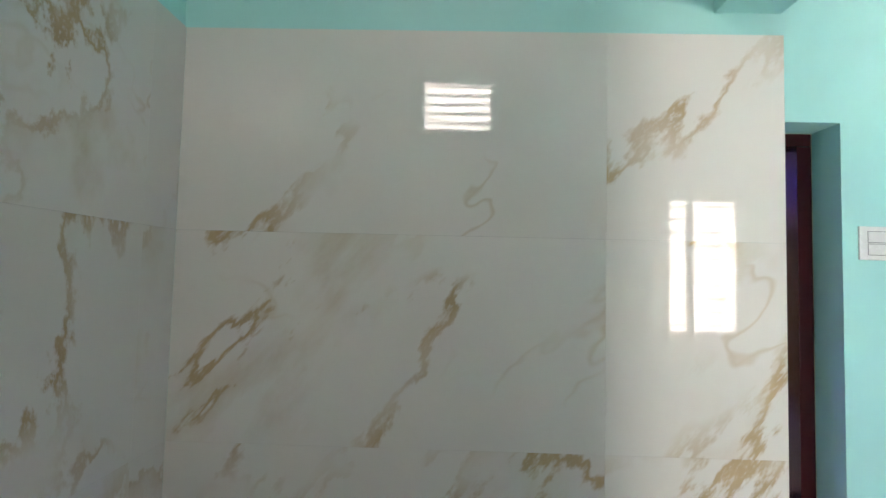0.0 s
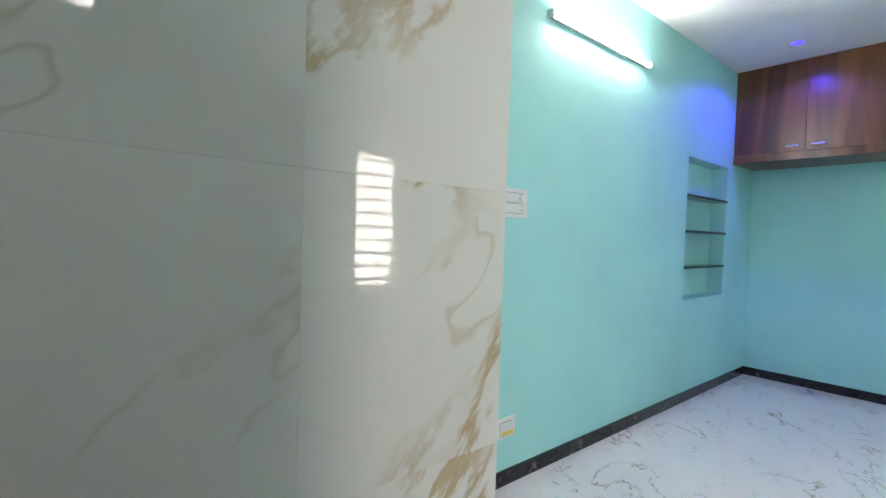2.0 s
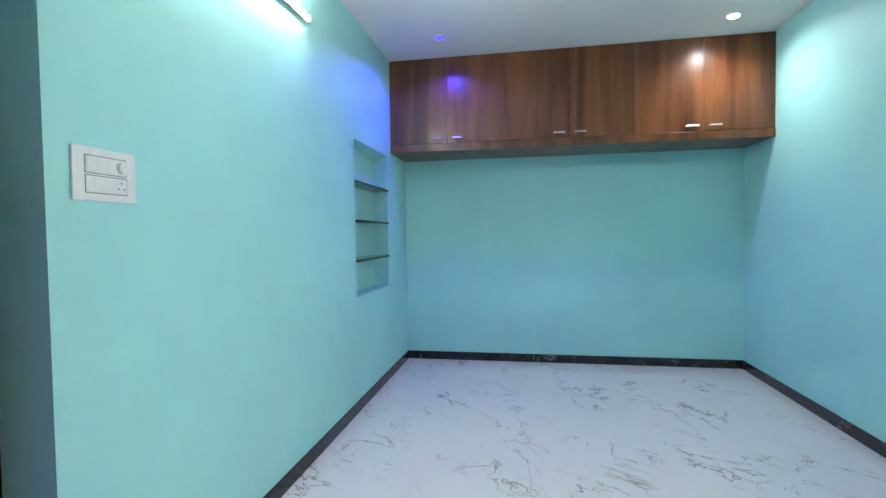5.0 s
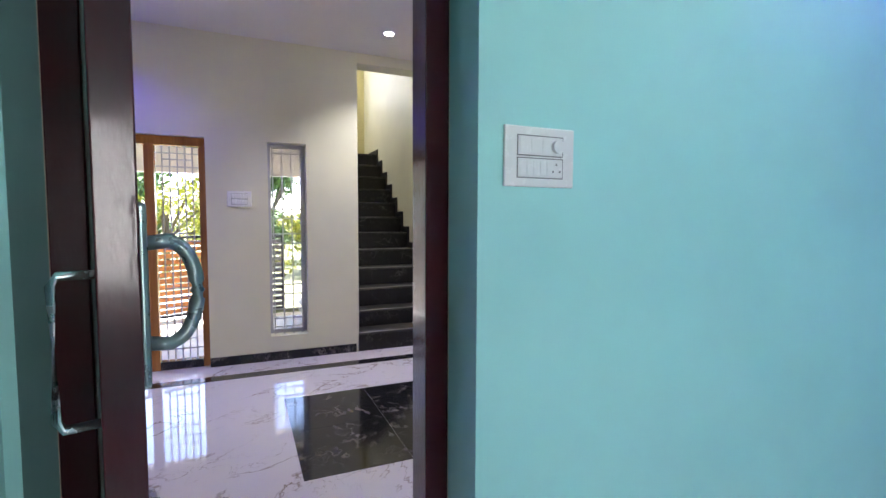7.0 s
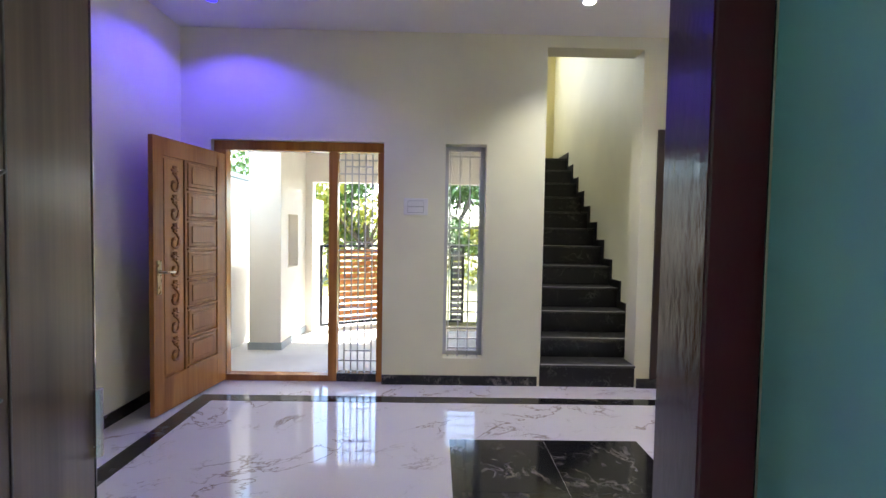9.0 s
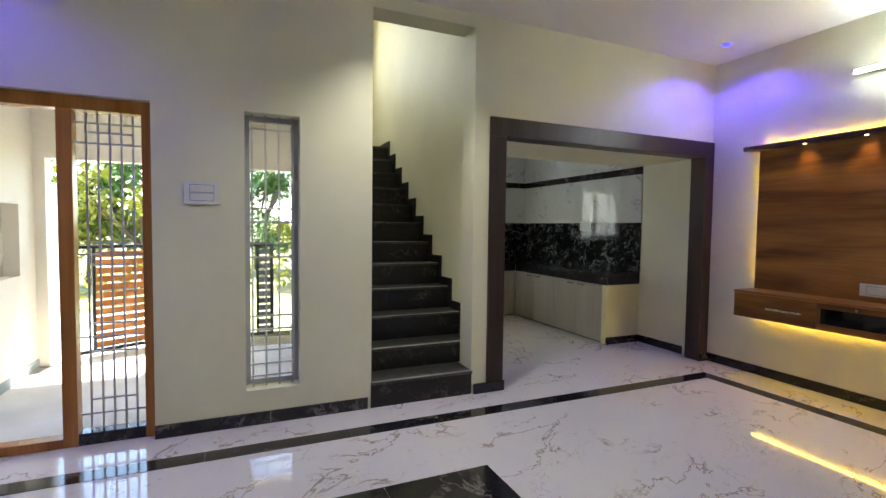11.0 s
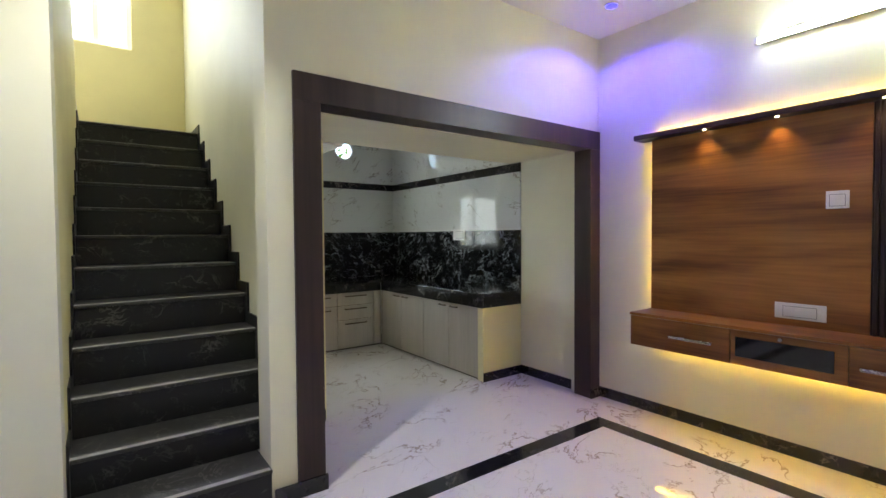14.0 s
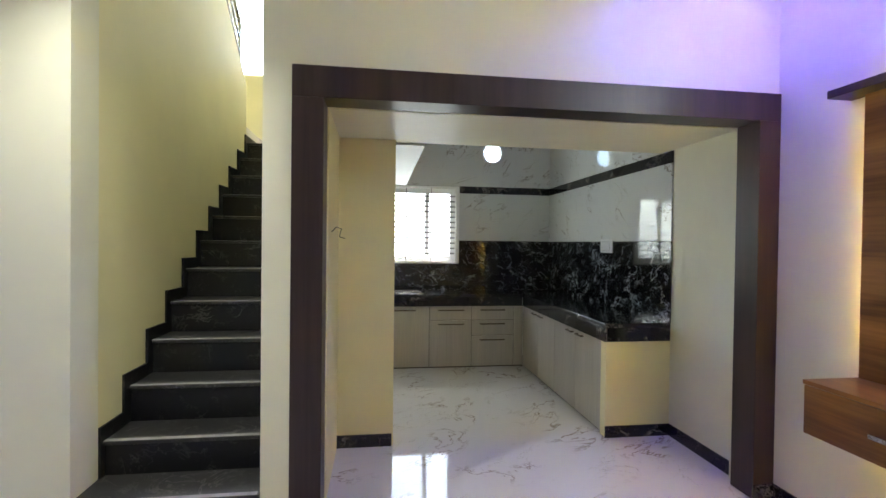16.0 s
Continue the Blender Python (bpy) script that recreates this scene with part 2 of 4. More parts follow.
BARK = plain("bark", (0.12, 0.09, 0.06), 0.9)
YSTICK = plain("yellow_sticker", (0.80, 0.62, 0.10), 0.5)
GLASS = glass("clear_glass")
TUBE = glow("tube_light", (0.90, 0.98, 1.0), 12.0)
TUBE_WARM = glow("bedroom_tube_light", (1.0, 0.98, 0.92), 17.0)
LED = glow("yellow_led_strip", (1.0, 0.62, 0.06), 4.5)
BLUE_LENS = glow("blue_lens", (0.012, 0.008, 1.0), 1.2, (0.06, 0.06, 0.3))
WHITE_LENS = glow("white_lens", (1, 0.97, 0.93), 6)
WARM_LENS = glow("warm_lens", (1, 0.75, 0.4), 1.2)

# ---- mesh helpers ----


def add_box(bm, x0, x1, y0, y1, z0, z1, bev=0.0):
    r = bmesh.ops.create_cube(bm, size=1.0)
    vs = r["verts"]
    for v in vs:
        v.co = Vector(((x0 + x1) / 2 + v.co.x * (x1 - x0), (y0 + y1) / 2 + v.co.y * (y1 - y0), (z0 + z1) / 2 + v.co.z * (z1 - z0)))
    if bev:
        es = list({e for v in vs for e in v.link_edges})
        bmesh.ops.bevel(bm, geom=es, offset=bev, segments=2, affect="EDGES", profile=0.5)
    return bm


def boxes(rows, bev=0.0):
    bm = bmesh.new()
    for r in rows:
        add_box(bm, *r, bev=bev)
    return bm


def add_tube(bm, pts, r, seg=10):
    """A round bar along a line of points."""
    pts = [Vector(p) for p in pts]
    rings = []
    for i, p in enumerate(pts):
        d = (pts[min(i + 1, len(pts) - 1)] - pts[max(i - 1, 0)]).normalized()
        q = d.to_track_quat("Z", "Y")
        rings.append([bm.verts.new(p + q @ Vector((r * math.cos(2 * math.pi * k / seg), r * math.sin(2 * math.pi * k / seg), 0))) for k in range(seg)])
    for a, b in zip(rings, rings[1:]):
        for k in range(seg):
            bm.faces.new((a[k], a[(k + 1) % seg], b[(k + 1) % seg], b[k]))
    bm.faces.new(rings[0][::-1])
    bm.faces.new(rings[-1])
    return bm


def tube(pts, r, seg=10):
    return add_tube(bmesh.new(), pts, r, seg)


def prism(poly, axis, a, b):
    """A flat outline, given in the two other axes, drawn out along axis from a to b."""
    bm = bmesh.new()
    put = {"x": lambda p, d: (d, p[0], p[1]), "y": lambda p, d: (p[0], d, p[1]), "z": lambda p, d: (p[0], p[1], d)}[axis]
    lo = [bm.verts.new(put(p, a)) for p in poly]
    hi = [bm.verts.new(put(p, b)) for p in poly]
    bm.faces.new(lo)
    bm.faces.new(hi)
    for i in range(len(poly)):
        j = (i + 1) % len(poly)
        bm.faces.new((lo[i], lo[j], hi[j], hi[i]))
    bmesh.ops.recalc_face_normals(bm, faces=bm.faces)
    return bm


def mesh_of(name, bm, material, smooth=False):
    me = bpy.data.meshes.new(name)
    bmesh.ops.recalc_face_normals(bm, faces=bm.faces)
    bm.to_mesh(me)
    bm.free()
    me.materials.append(material)
    if smooth:
        for p in me.polygons:
            p.use_smooth = True
    return me


def part(name, bm, material, parent=None, label="", smooth=False):
    ob = new(name, mesh_of(name, bm, material, smooth))
    if parent:
        ob.parent = parent
        base = parent
        while base.parent:
            base = base.parent
        ob.matrix_parent_inverse = base.matrix_basis.inverted() if parent is base else Matrix()
    if label:
        ob["label"] = label
    return ob


def thing(name, at, label, category, group="", kind=""):
    ob = new(name)
    ob.empty_display_size = 0.1
    ob.matrix_world = pose(*at)
    return tagged(ob, label, category, group, kind)


def structure(name, rows, material, label, category, bev=0.0):
    return tagged(part(name, boxes(rows, bev), material), label, category, kind="structure")


def piece(name, me, parent, at=(0, 0, 0)):
    ob = new(name, me)
    ob.parent = parent
    ob.location = at
    return ob

# ---- structure ----
N, B, E, W = 6.907, 2.914, 7.07, -0.18        # hall north, bedroom north, hall east, hall west
HS, NT = 3.22, 7.14                           # hall side of the bedroom wall, outer side of the north wall
S, KE, KN = -0.70, 7.02, 10.57                # bedroom south, kitchen east, kitchen north
DL, DR, DH = 1.60, 2.605, 2.20                # bedroom doorway
BX, BY = 1.573, 1.843                         # corner of the tiled block
TOP = 5.6

structure("floor", [(-0.6, 7.4, -1.0, NT, -0.2, F), (2.9, 7.4, NT, 11.0, -0.2, F)], FLOOR_STONE, "polished white marble floor with brown veins", "floor")
structure("bedroom_ceiling", [(-0.6, 7.4, -1.0, 3.108, BCEIL, CEIL + 0.15)], WHITE, "plain white painted bedroom ceiling", "ceiling")
structure("ceiling", [(-0.6, 7.4, 3.108, NT, CEIL, CEIL + 0.15), (4.372, 7.4, NT, 11.0, CEIL, CEIL + 0.15)], WHITE, "plain white painted ceiling", "ceiling")
# wall between bedroom and hall: teal skin with the niche, cream skin with the doorway
NX0, NX1, NZ0, NZ1 = 5.13, 6.06, 0.866, 2.167
structure("wall_bedroom_north", [
    (BX, DL, B, 3.106, F, CEIL), (DL, DR, B, 3.106, DH, CEIL), (DR, NX0, B, 3.106, F, CEIL),
    (NX0, NX1, B, 3.106, F, NZ0), (NX0, NX1, B, 3.106, NZ1, CEIL), (NX0, NX1, 3.06, 3.106, NZ0, NZ1),
    (NX1, 6.80, B, 3.106, F, CEIL)], TEAL, "teal painted wall with a recessed niche", "wall")
structure("wall_hall_south", [(W, DL, 3.11, HS, F, CEIL), (DL, DR, 3.11, HS, DH, CEIL), (DR, E, 3.11, HS, F, CEIL)], CREAM, "cream painted hall wall", "wall")
structure("wall_bedroom_east", [(6.80, 7.06, S, 3.106, F, CEIL)], TEAL, "teal painted wall under a wooden loft", "wall")
structure("wall_bedroom_south", [
    (BX, 2.40, S - 0.2, S, F, CEIL), (2.40, 3.06, S - 0.2, S, F, 0.90), (2.40, 3.06, S - 0.2, S, 2.08, CEIL), (3.06, 7.06, S - 0.2, S, F, CEIL)],
    TEAL, "teal painted wall with a barred window", "wall")
# tiled wet room
structure("wall_bath_north", [(-0.4, BX, BY + 0.012, 3.106, F, CEIL)], TEAL, "teal painted wall above marble tiles", "wall")
structure("wall_bath_west", [(-0.4, -0.177, S, BY + 0.012, F, CEIL)], TEAL, "teal painted wall above marble tiles", "wall")
structure("wall_bath_south", [(-0.4, 0.32, S - 0.2, S, F, CEIL), (0.32, 0.98, S - 0.2, S, F, 2.56), (0.32, 0.98, S - 0.2, S, 3.05, CEIL), (0.98, BX, S - 0.2, S, F, CEIL)],
          TEAL, "teal painted wall with a small high window", "wall")
structure("wall_bath_east", [(1.382, BX, S, 1.115, F, CEIL), (1.382, BX, 1.115, BY + 0.012, 2.16, CEIL)], TEAL, "teal painted partition with a doorway", "wall")
# hall
structure("wall_hall_west", [(W - 0.22, W, 3.106, NT, F, CEIL)], CREAM, "cream painted hall wall", "wall")
structure("wall_hall_east", [(E, E + 0.23, 3.106, N + 0.2, F, CEIL)], CREAM, "cream painted wall behind the television unit", "wall")
EX0, EX1, EZ = 0.094, 1.69, 2.19
WX0, WX1, WZ0, WZ1 = 2.262, 2.642, 0.175, 2.187
SX0, SX1, SZ, SXR = 3.19, 4.09, 3.09, 4.24
KX0, KX1, KZ = 4.36, 6.98, 2.24
structure("wall_hall_north", [
    (W, EX0, N, NT, F, CEIL), (EX0, EX1, N, NT, EZ, CEIL), (EX1, WX0, N, NT, F, CEIL), (WX0, WX1, N, NT, F, WZ0), (WX0, WX1, N, NT, WZ1, CEIL),
    (WX1, SX0, N, NT, F, CEIL), (SX0, SX1, N, NT, SZ, CEIL), (SX1, KX0, N, NT, F, CEIL), (KX0, KX1, N, NT, KZ, CEIL), (KX1, E, N, NT, F, CEIL)],
    CREAM, "cream painted wall with door, window, stair and kitchen openings", "wall")
# kitchen
structure("wall_kitchen_east", [(KE, E + 0.23, N + 0.2, KN + 0.2, F, CEIL)], CREAM, "cream painted kitchen wall", "wall")
KW = (4.72, 5.71, 1.195, 2.165)
structure("wall_kitchen_north", [
    (4.372, KW[0], KN, KN + 0.2, F, CEIL), (KW[0], KW[1], KN, KN + 0.2, F, KW[2]), (KW[0], KW[1], KN, KN + 0.2, KW[3], CEIL), (KW[1], 6.05, KN, KN + 0.2, F, CEIL),
    (6.05, 6.36, KN, KN + 0.2, 0, 2.50), (6.05, 6.36, KN, KN + 0.2, 2.81, CEIL), (6.36, KE, KN, KN + 0.2, F, CEIL)], WALLWHITE, "white kitchen wall behind tiles", "wall")
structure("kitchen_pier", [(4.372, 4.81, 7.88, 8.0, F, 2.2)], YELLOW, "pale yellow painted pier beside the kitchen", "wall")
structure("kitchen_soffit", [(4.372, KE, NT, 7.99, 2.205, 2.36)], CREAM, "cream painted low soffit before the kitchen", "ceiling")
structure("kitchen_loft_slab", [(4.372, 5.04, 8.0, KN, 2.19, 2.30)], WHITE, "white concrete loft slab in the kitchen", "ceiling")
structure("wall_kitchen_upper", [(4.372, KE, 7.90, 7.99, 2.36, CEIL)], WHITE, "white wall above the soffit", "wall")
# stair well
structure("wall_stair_east", [(SXR, 4.37, NT, 10.9, F, TOP)], CREAM, "pale cream painted stair wall", "wall")
tagged(part("wall_stair_west", prism([(NT, F), (9.97, F), (9.97, 3.20), (9.3, 3.74), (NT, 5.5)], "x", 3.06, SX0), YELLOW),
       "pale yellow stair wall with a sloping top", "wall", kind="structure")
LWX = (2.72, 3.70, 3.62, 4.9)
structure("wall_stair_north", [(1.9, LWX[0], 10.9, 11.1, 2.5, TOP), (LWX[0], 3.06, 10.9, 11.1, 2.5, LWX[2]), (3.06, LWX[1], 10.9, 11.1, F, LWX[2]), (LWX[0], LWX[1], 10.9, 11.1, LWX[3], TOP), (LWX[1], 4.40, 10.9, 11.1, F, TOP)],
          YELLOW, "yellow painted landing wall with a window", "wall")
structure("wall_under_landing", [(3.06, 3.188, 9.972, 10.9, -0.35, 2.73)], PORCH, "cream outer wall beneath the stair landing", "wall")
structure("wall_stair_outer", [(1.9, 2.048, 9.62, 10.9, 2.5, CEIL), (1.9, 2.05, NT, 11.1, CEIL, TOP), (1.9, 4.40, NT - 0.1, NT, CEIL, TOP)], YELLOW, "yellow painted stair wall", "wall")
structure("stair_ceiling", [(1.9, 4.40, NT - 0.1, 11.1, TOP, TOP + 0.1)], WHITE, "white stair well ceiling", "ceiling")

# skirting, in lengths
SK = 0.012


def skirting(name, run, label="black granite skirting"):
    """run: (axis, fixed, side, from, to); side is the way it stands proud."""
    axis, fixed, side, a, b = run
    n = max(1, round((b - a) / 0.75))
    base = None
    for i in range(n):
        p, q = a + (b - a) * i / n + (0.0015 if i else 0), a + (b - a) * (i + 1) / n
        f = sorted((fixed, fixed + side * 0.014))
        row = (p, q, f[0], f[1], F, SK) if axis == "x" else (f[0], f[1], p, q, F, SK)
        if base is None:
            base = tagged(part(name, boxes([row], 0.002), BLACK_STONE), label, "skirting", kind="structure")
        else:
            part("skirting_stone", boxes([row], 0.002), BLACK_STONE, base)


for run in [("x", N - 0.024, -1, 6.92, E - 0.016), ("x", N, -1, EX1, SX0 - 0.03), ("x", N - 0.024, -1, SX1 + 0.01, 4.41), ("y", E, -1, HS, N + 0.15), ("y", KE, -1, NT, 7.84), ("x", 7.84, -1, 6.47, KE - 0.014),
            ("x", 7.88, -1, 4.38, 4.80), ("x", B, -1, DR, 6.80), ("y", 6.80, -1, S, B - 0.014), ("x", S, 1, BX, 6.786), ("y", W, 1, HS, N), ("x", HS, 1, DR + 0.1, E)]:
    skirting("baseboard", run)

# ---- hall floor inlays ----
inlay = None


def inlay_stone(row):
    global inlay
    if inlay is None:
        inlay = tagged(part("floor_border", boxes([row], 0.001), BLACK_STONE), "black granite border inlaid in the floor", "floor border", kind="structure")
    else:
        part("border_stone", boxes([row], 0.001), BLACK_STONE, inlay)


FX0, FX1, FY0, FY1, FW = 0.175, 6.62, 3.75, 6.575, 0.138
for i in range(7):
    a, b = FX0 + (FX1 - FX0) * i / 7, FX0 + (FX1 - FX0) * (i + 1) / 7 - 0.0015
    inlay_stone((a, b, FY1 - FW, FY1, F, F + 0.003))
    inlay_stone((a, b, FY0, FY0 + FW, F, F + 0.003))
for i in range(3):
    a, b = FY0 + FW + 0.001 + (FY1 - FY0 - 2 * FW - 0.002) * i / 3, FY0 + FW + (FY1 - FY0 - 2 * FW - 0.002) * (i + 1) / 3
    inlay_stone((FX0, FX0 + FW, a, b, F, F + 0.003))
    inlay_stone((FX1 - FW, FX1, a, b, F, F + 0.003))
square = thing("floor_panel", (2.96, 5.09, F), "square of black granite inlaid in the floor", "floor panel", kind="structure")
for i in range(2):
    for j in range(2):
        x, y = 2.30 + 0.66 * i, 4.43 + 0.66 * j
        part("granite_tile", boxes([(x, x + 0.658, y, y + 0.658, F, F + 0.003)], 0.001), BLACK_STONE, square)

# ---- wall tiles ----


def tiling(name, plane, fixed, side, a, b, z0, z1, w, h, material, label, start=0.0, holes=()):
    """Tiles of w by h on a wall, from z1 downwards, each a piece of its own."""
    base = None
    zt = z1
    while zt > z0 + 0.01:
        zb = max(z0, zt - h)
        p = a
        q = a + (start or w)
        while p < b - 0.01:
            q = min(q, b)
            cells = [(p, q, zb, zt)]
            for (hx0, hx1, hz0, hz1) in holes:
                nxt = []
                for (c0, c1, d0, d1) in cells:
                    if hx1 <= c0 or hx0 >= c1 or hz1 <= d0 or hz0 >= d1:
                        nxt.append((c0, c1, d0, d1))
                        continue
                    m0, m1 = max(c0, hx0), min(c1, hx1)
                    nxt += [r for r in ((c0, m0, d0, d1), (m1, c1, d0, d1), (m0, m1, d0, max(d0, hz0)), (m0, m1, min(d1, hz1), d1)) if r[1] - r[0] > 0.003 and r[3] - r[2] > 0.003]
                cells = nxt
            for c0, c1, d0, d1 in cells:
                f = sorted((fixed, fixed + side * 0.012))
                g = 0.0002
                row = (c0 + g, c1 - g, f[0], f[1], d0 + g, d1 - g) if plane == "y" else (f[0], f[1], c0 + g, c1 - g, d0 + g, d1 - g)
                if base is None:
                    base = tagged(part(name, boxes([row]), material), label, "wall tiles", kind="structure")
                else:
                    part("tile", boxes([row]), material, base)
            p, q = q, q + w
        zt = zb


MT = "glossy white marble wall tile with ochre veins"
tiling("tiles_bath_north", "y", BY + 0.012, -1, -0.165, BX, F, 2.09, 1.2, 0.6, TILE_WHITE, MT, 1.235)
tiling("tiles_bath_west", "x", -0.177, 1, S, BY, F, 2.09, 1.2, 0.6, TILE_WHITE, MT)
tiling("tiles_bath_east", "x", 1.382, -1, S, 1.115, F, 2.09, 1.2, 0.6, TILE_WHITE, MT)
tiling("tiles_bath_south", "y", S, 1, -0.165, 1.37, F, 2.09, 1.2, 0.6, TILE_WHITE, MT)
KT, KD, KB = "glossy white veined kitchen wall tile", "black marble kitchen wall tile with white veins", "black granite band between wall tiles"
HOLES = [KW, (6.07, 6.34, 2.52, 2.79)]
tiling("tiles_kitchen_north", "y", KN, -1, 4.375, KE - 0.012, 2.20, CEIL, 0.6, 0.5, TILE_KITCHEN, KT, 0, HOLES)
tiling("tiles_kitchen_north_mid", "y", KN, -1, 4.375, KE - 0.012, 1.475, 2.105, 0.6, 0.63, TILE_KITCHEN, KT, 0, HOLES)
tiling("tiles_kitchen_north_low", "y", KN, -1, 4.375, KE - 0.012, 0.82, 1.475, 0.6, 0.655, DADO, KD, 0, HOLES)
tiling("band_kitchen_north", "y", KN, -1, 4.375, KE - 0.012, 2.105, 2.20, 0.6, 0.1, BLACK_STONE, KB, 0, HOLES)
tiling("tiles_kitchen_east", "x", KE, -1, 7.84, KN, 2.20, CEIL, 0.6, 0.5, TILE_KITCHEN, KT)
tiling("tiles_kitchen_east_mid", "x", KE, -1, 7.84, KN, 1.475, 2.105, 0.6, 0.63, TILE_KITCHEN, KT)
tiling("tiles_kitchen_east_low", "x", KE, -1, 7.84, KN, 0.82, 1.475, 0.6, 0.655, DADO, KD)
tiling("band_kitchen_east", "x", KE, -1, 7.84, KN, 2.105, 2.20, 0.6, 0.1, BLACK_STONE, KB)

# ---- openings: frames, doors, windows ----
kframe = thing("kitchen_frame", (5.6, N, 0), "dark brown laminate frame around the kitchen opening", "door frame", kind="structure")
part("post", boxes([(4.238, 4.40, N - 0.022, N + 0.16, F, 2.19)], 0.003), DARK_TRIM, kframe)
part("post", boxes([(6.93, E - 0.003, N - 0.022, N + 0.16, F, 2.19)], 0.003), DARK_TRIM, kframe)
part("header", boxes([(4.238, E - 0.003, N - 0.022, N + 0.16, 2.19, 2.355)], 0.003), DARK_TRIM, kframe)

frame_b = thing("bedroom_door_frame", (2.15, 3.16, 0), "glossy maroon painted wooden door frame", "door frame", kind="structure")
part("jamb", boxes([(DL - 0.0, DL + 0.075, 3.108, HS + 0.01, F, DH - 0.07)], 0.004), MAROON, frame_b)
part("jamb", boxes([(DR - 0.078, DR, 3.108, HS + 0.01, F, DH - 0.07)], 0.004), MAROON, frame_b)
part("head", boxes([(DL, DR, 3.108, HS + 0.01, DH - 0.07, DH)], 0.004), MAROON, frame_b)


def bedroom_door():
    """Built along -y from the hinge at the origin, then swung."""
    d = thing("bedroom_door", (0, 0, 0), "dark brown carved bedroom door standing open", "door")
    L, H, T = 0.895, 2.10, 0.036
    part("leaf", boxes([(-T, 0, -L, -0.004, F + 0.012, H)], 0.002), DOOR_WOOD, d)
    part("edge_band", boxes([(-T - 0.001, 0.001, -L - 0.012, -L + 0.0, F + 0.012, H)], 0.002), MAROON, d, "glossy maroon door edge")
    for y in (-0.196, -0.680, -0.764):
        part("groove", boxes([(-0.001, 0.0015, y - 0.0022, y + 0.0022, 0.02, 2.06)], 0.0005), LOUVRE, d)
    for z in (1.483, 0.95):
        part("cross_groove", tube([(0.0, -0.683, z), (0.0, -0.762, z)], 0.002, 6), LOUVRE, d)
    for i in range(9):
        z = 1.362 - 0.0155 * i
        part("carved_bar", tube([(0.0005, -0.686, z), (0.0005, -0.756, z)], 0.0045, 6), DOOR_WOOD, d)

    def stroke(a, c, b):
        """A carved line: a curve from a to b, drawn towards c; (out from the hinge, height)."""
        q = [tuple((1 - u) ** 2 * a[k] + 2 * u * (1 - u) * c[k] + u * u * b[k] for k in (0, 1)) for u in [n / 10 for n in range(11)]]
        part("carved_line", tube([(0.0004, -p[0], p[1]) for p in q], 0.0024, 6), LOUVRE, d, smooth=True)
    # fan of petals growing from the hinge side, mirrored below
    tips = [(0.198, 1.444), (0.245, 1.414), (0.343, 1.386), (0.441, 1.334), (0.504, 1.261), (0.559, 1.185), (0.589, 1.093)]
    bends = [(0.226, 1.432), (0.294, 1.450), (0.402, 1.409), (0.509, 1.339), (0.568, 1.252), (0.615, 1.165)]
    roots = [(0.230, 1.212), (0.281, 1.209), (0.309, 1.175), (0.350, 1.149), (0.372, 1.107)]
    for low in (False, True):
        def at(p):
            return (p[0], 2 * 1.06 - p[1]) if low else p
        for k in range(6):
            stroke(at(tips[k]), at(bends[k]), at(tips[k + 1]))
        for k in range(5):
            p, q = tips[k + 1], roots[k]
            stroke(at(p), at(((p[0] + q[0]) / 2 + 0.008, (p[1] + q[1]) / 2)), at(q))
        stroke(at((0.211, 1.209)), at((0.354, 1.194)), at((0.207, 1.073)))
        stroke(at((0.309, 1.178)), at((0.383, 1.152)), at((0.315, 1.082)))
    stroke((0.216, 1.060), (0.265, 1.064), (0.315, 1.082))
    stroke((0.372, 1.107), (0.407, 0.964), (0.221, 1.036))
    plate = part("handle_plate", boxes([(0, 0.012, -L + 0.03, -L + 0.072, 1.213, 1.424)], 0.005), GREYMETAL, d, "grey metal handle plate")
    pts = [(0.010, -L + 0.052, 1.377), (0.034, -L + 0.052, 1.380)]
    pts += [(0.034 + 0.030 * math.sin(a), -L + 0.055, 1.319 + 0.060 * math.cos(a)) for a in [math.pi * k / 16 for k in range(1, 16)]]
    pts += [(0.034, -L + 0.052, 1.258), (0.010, -L + 0.052, 1.261)]
    part("pull_handle", tube(pts, 0.0085, 12), GREYMETAL, plate, "", True)
    pts = [(-T, -L + 0.05, 1.345), (-T - 0.032, -L + 0.05, 1.345), (-T - 0.038, -L + 0.05, 1.335), (-T - 0.038, -L + 0.05, 1.19), (-T - 0.032, -L + 0.05, 1.18), (-T, -L + 0.05, 1.18)]
    part("back_handle", tube(pts, 0.005, 10), STEEL, d, "slim steel pull handle", True)
    part("lock_plate", boxes([(-0.026, -0.010, -L - 0.014, -L - 0.011, 0.88, 1.05)], 0.001), STEEL, d)
    part("knocker", boxes([(0, 0.022, -0.450, -0.405, 1.615, 1.695)], 0.006), BLACKMETAL, d, "small black metal door ornament")
    part("bolt", tube([(0.012, -L + 0.03, 1.05), (0.012, -L + 0.12, 1.05)], 0.006), STEEL, d)
    part("latch", boxes([(0, 0.02, -L + 0.04, -L + 0.10, 1.04, 1.06)], 0.003), STEEL, d)
    for z in (0.3, 1.1, 1.9):
        part("hinge", tube([(0.004, -0.002, z - 0.05), (0.004, -0.002, z + 0.05)], 0.007, 8), STEEL, d)
    return d


bd = bedroom_door()
bd.matrix_basis = pose(1.690, 3.205, 0, 0, 0, 14.2)


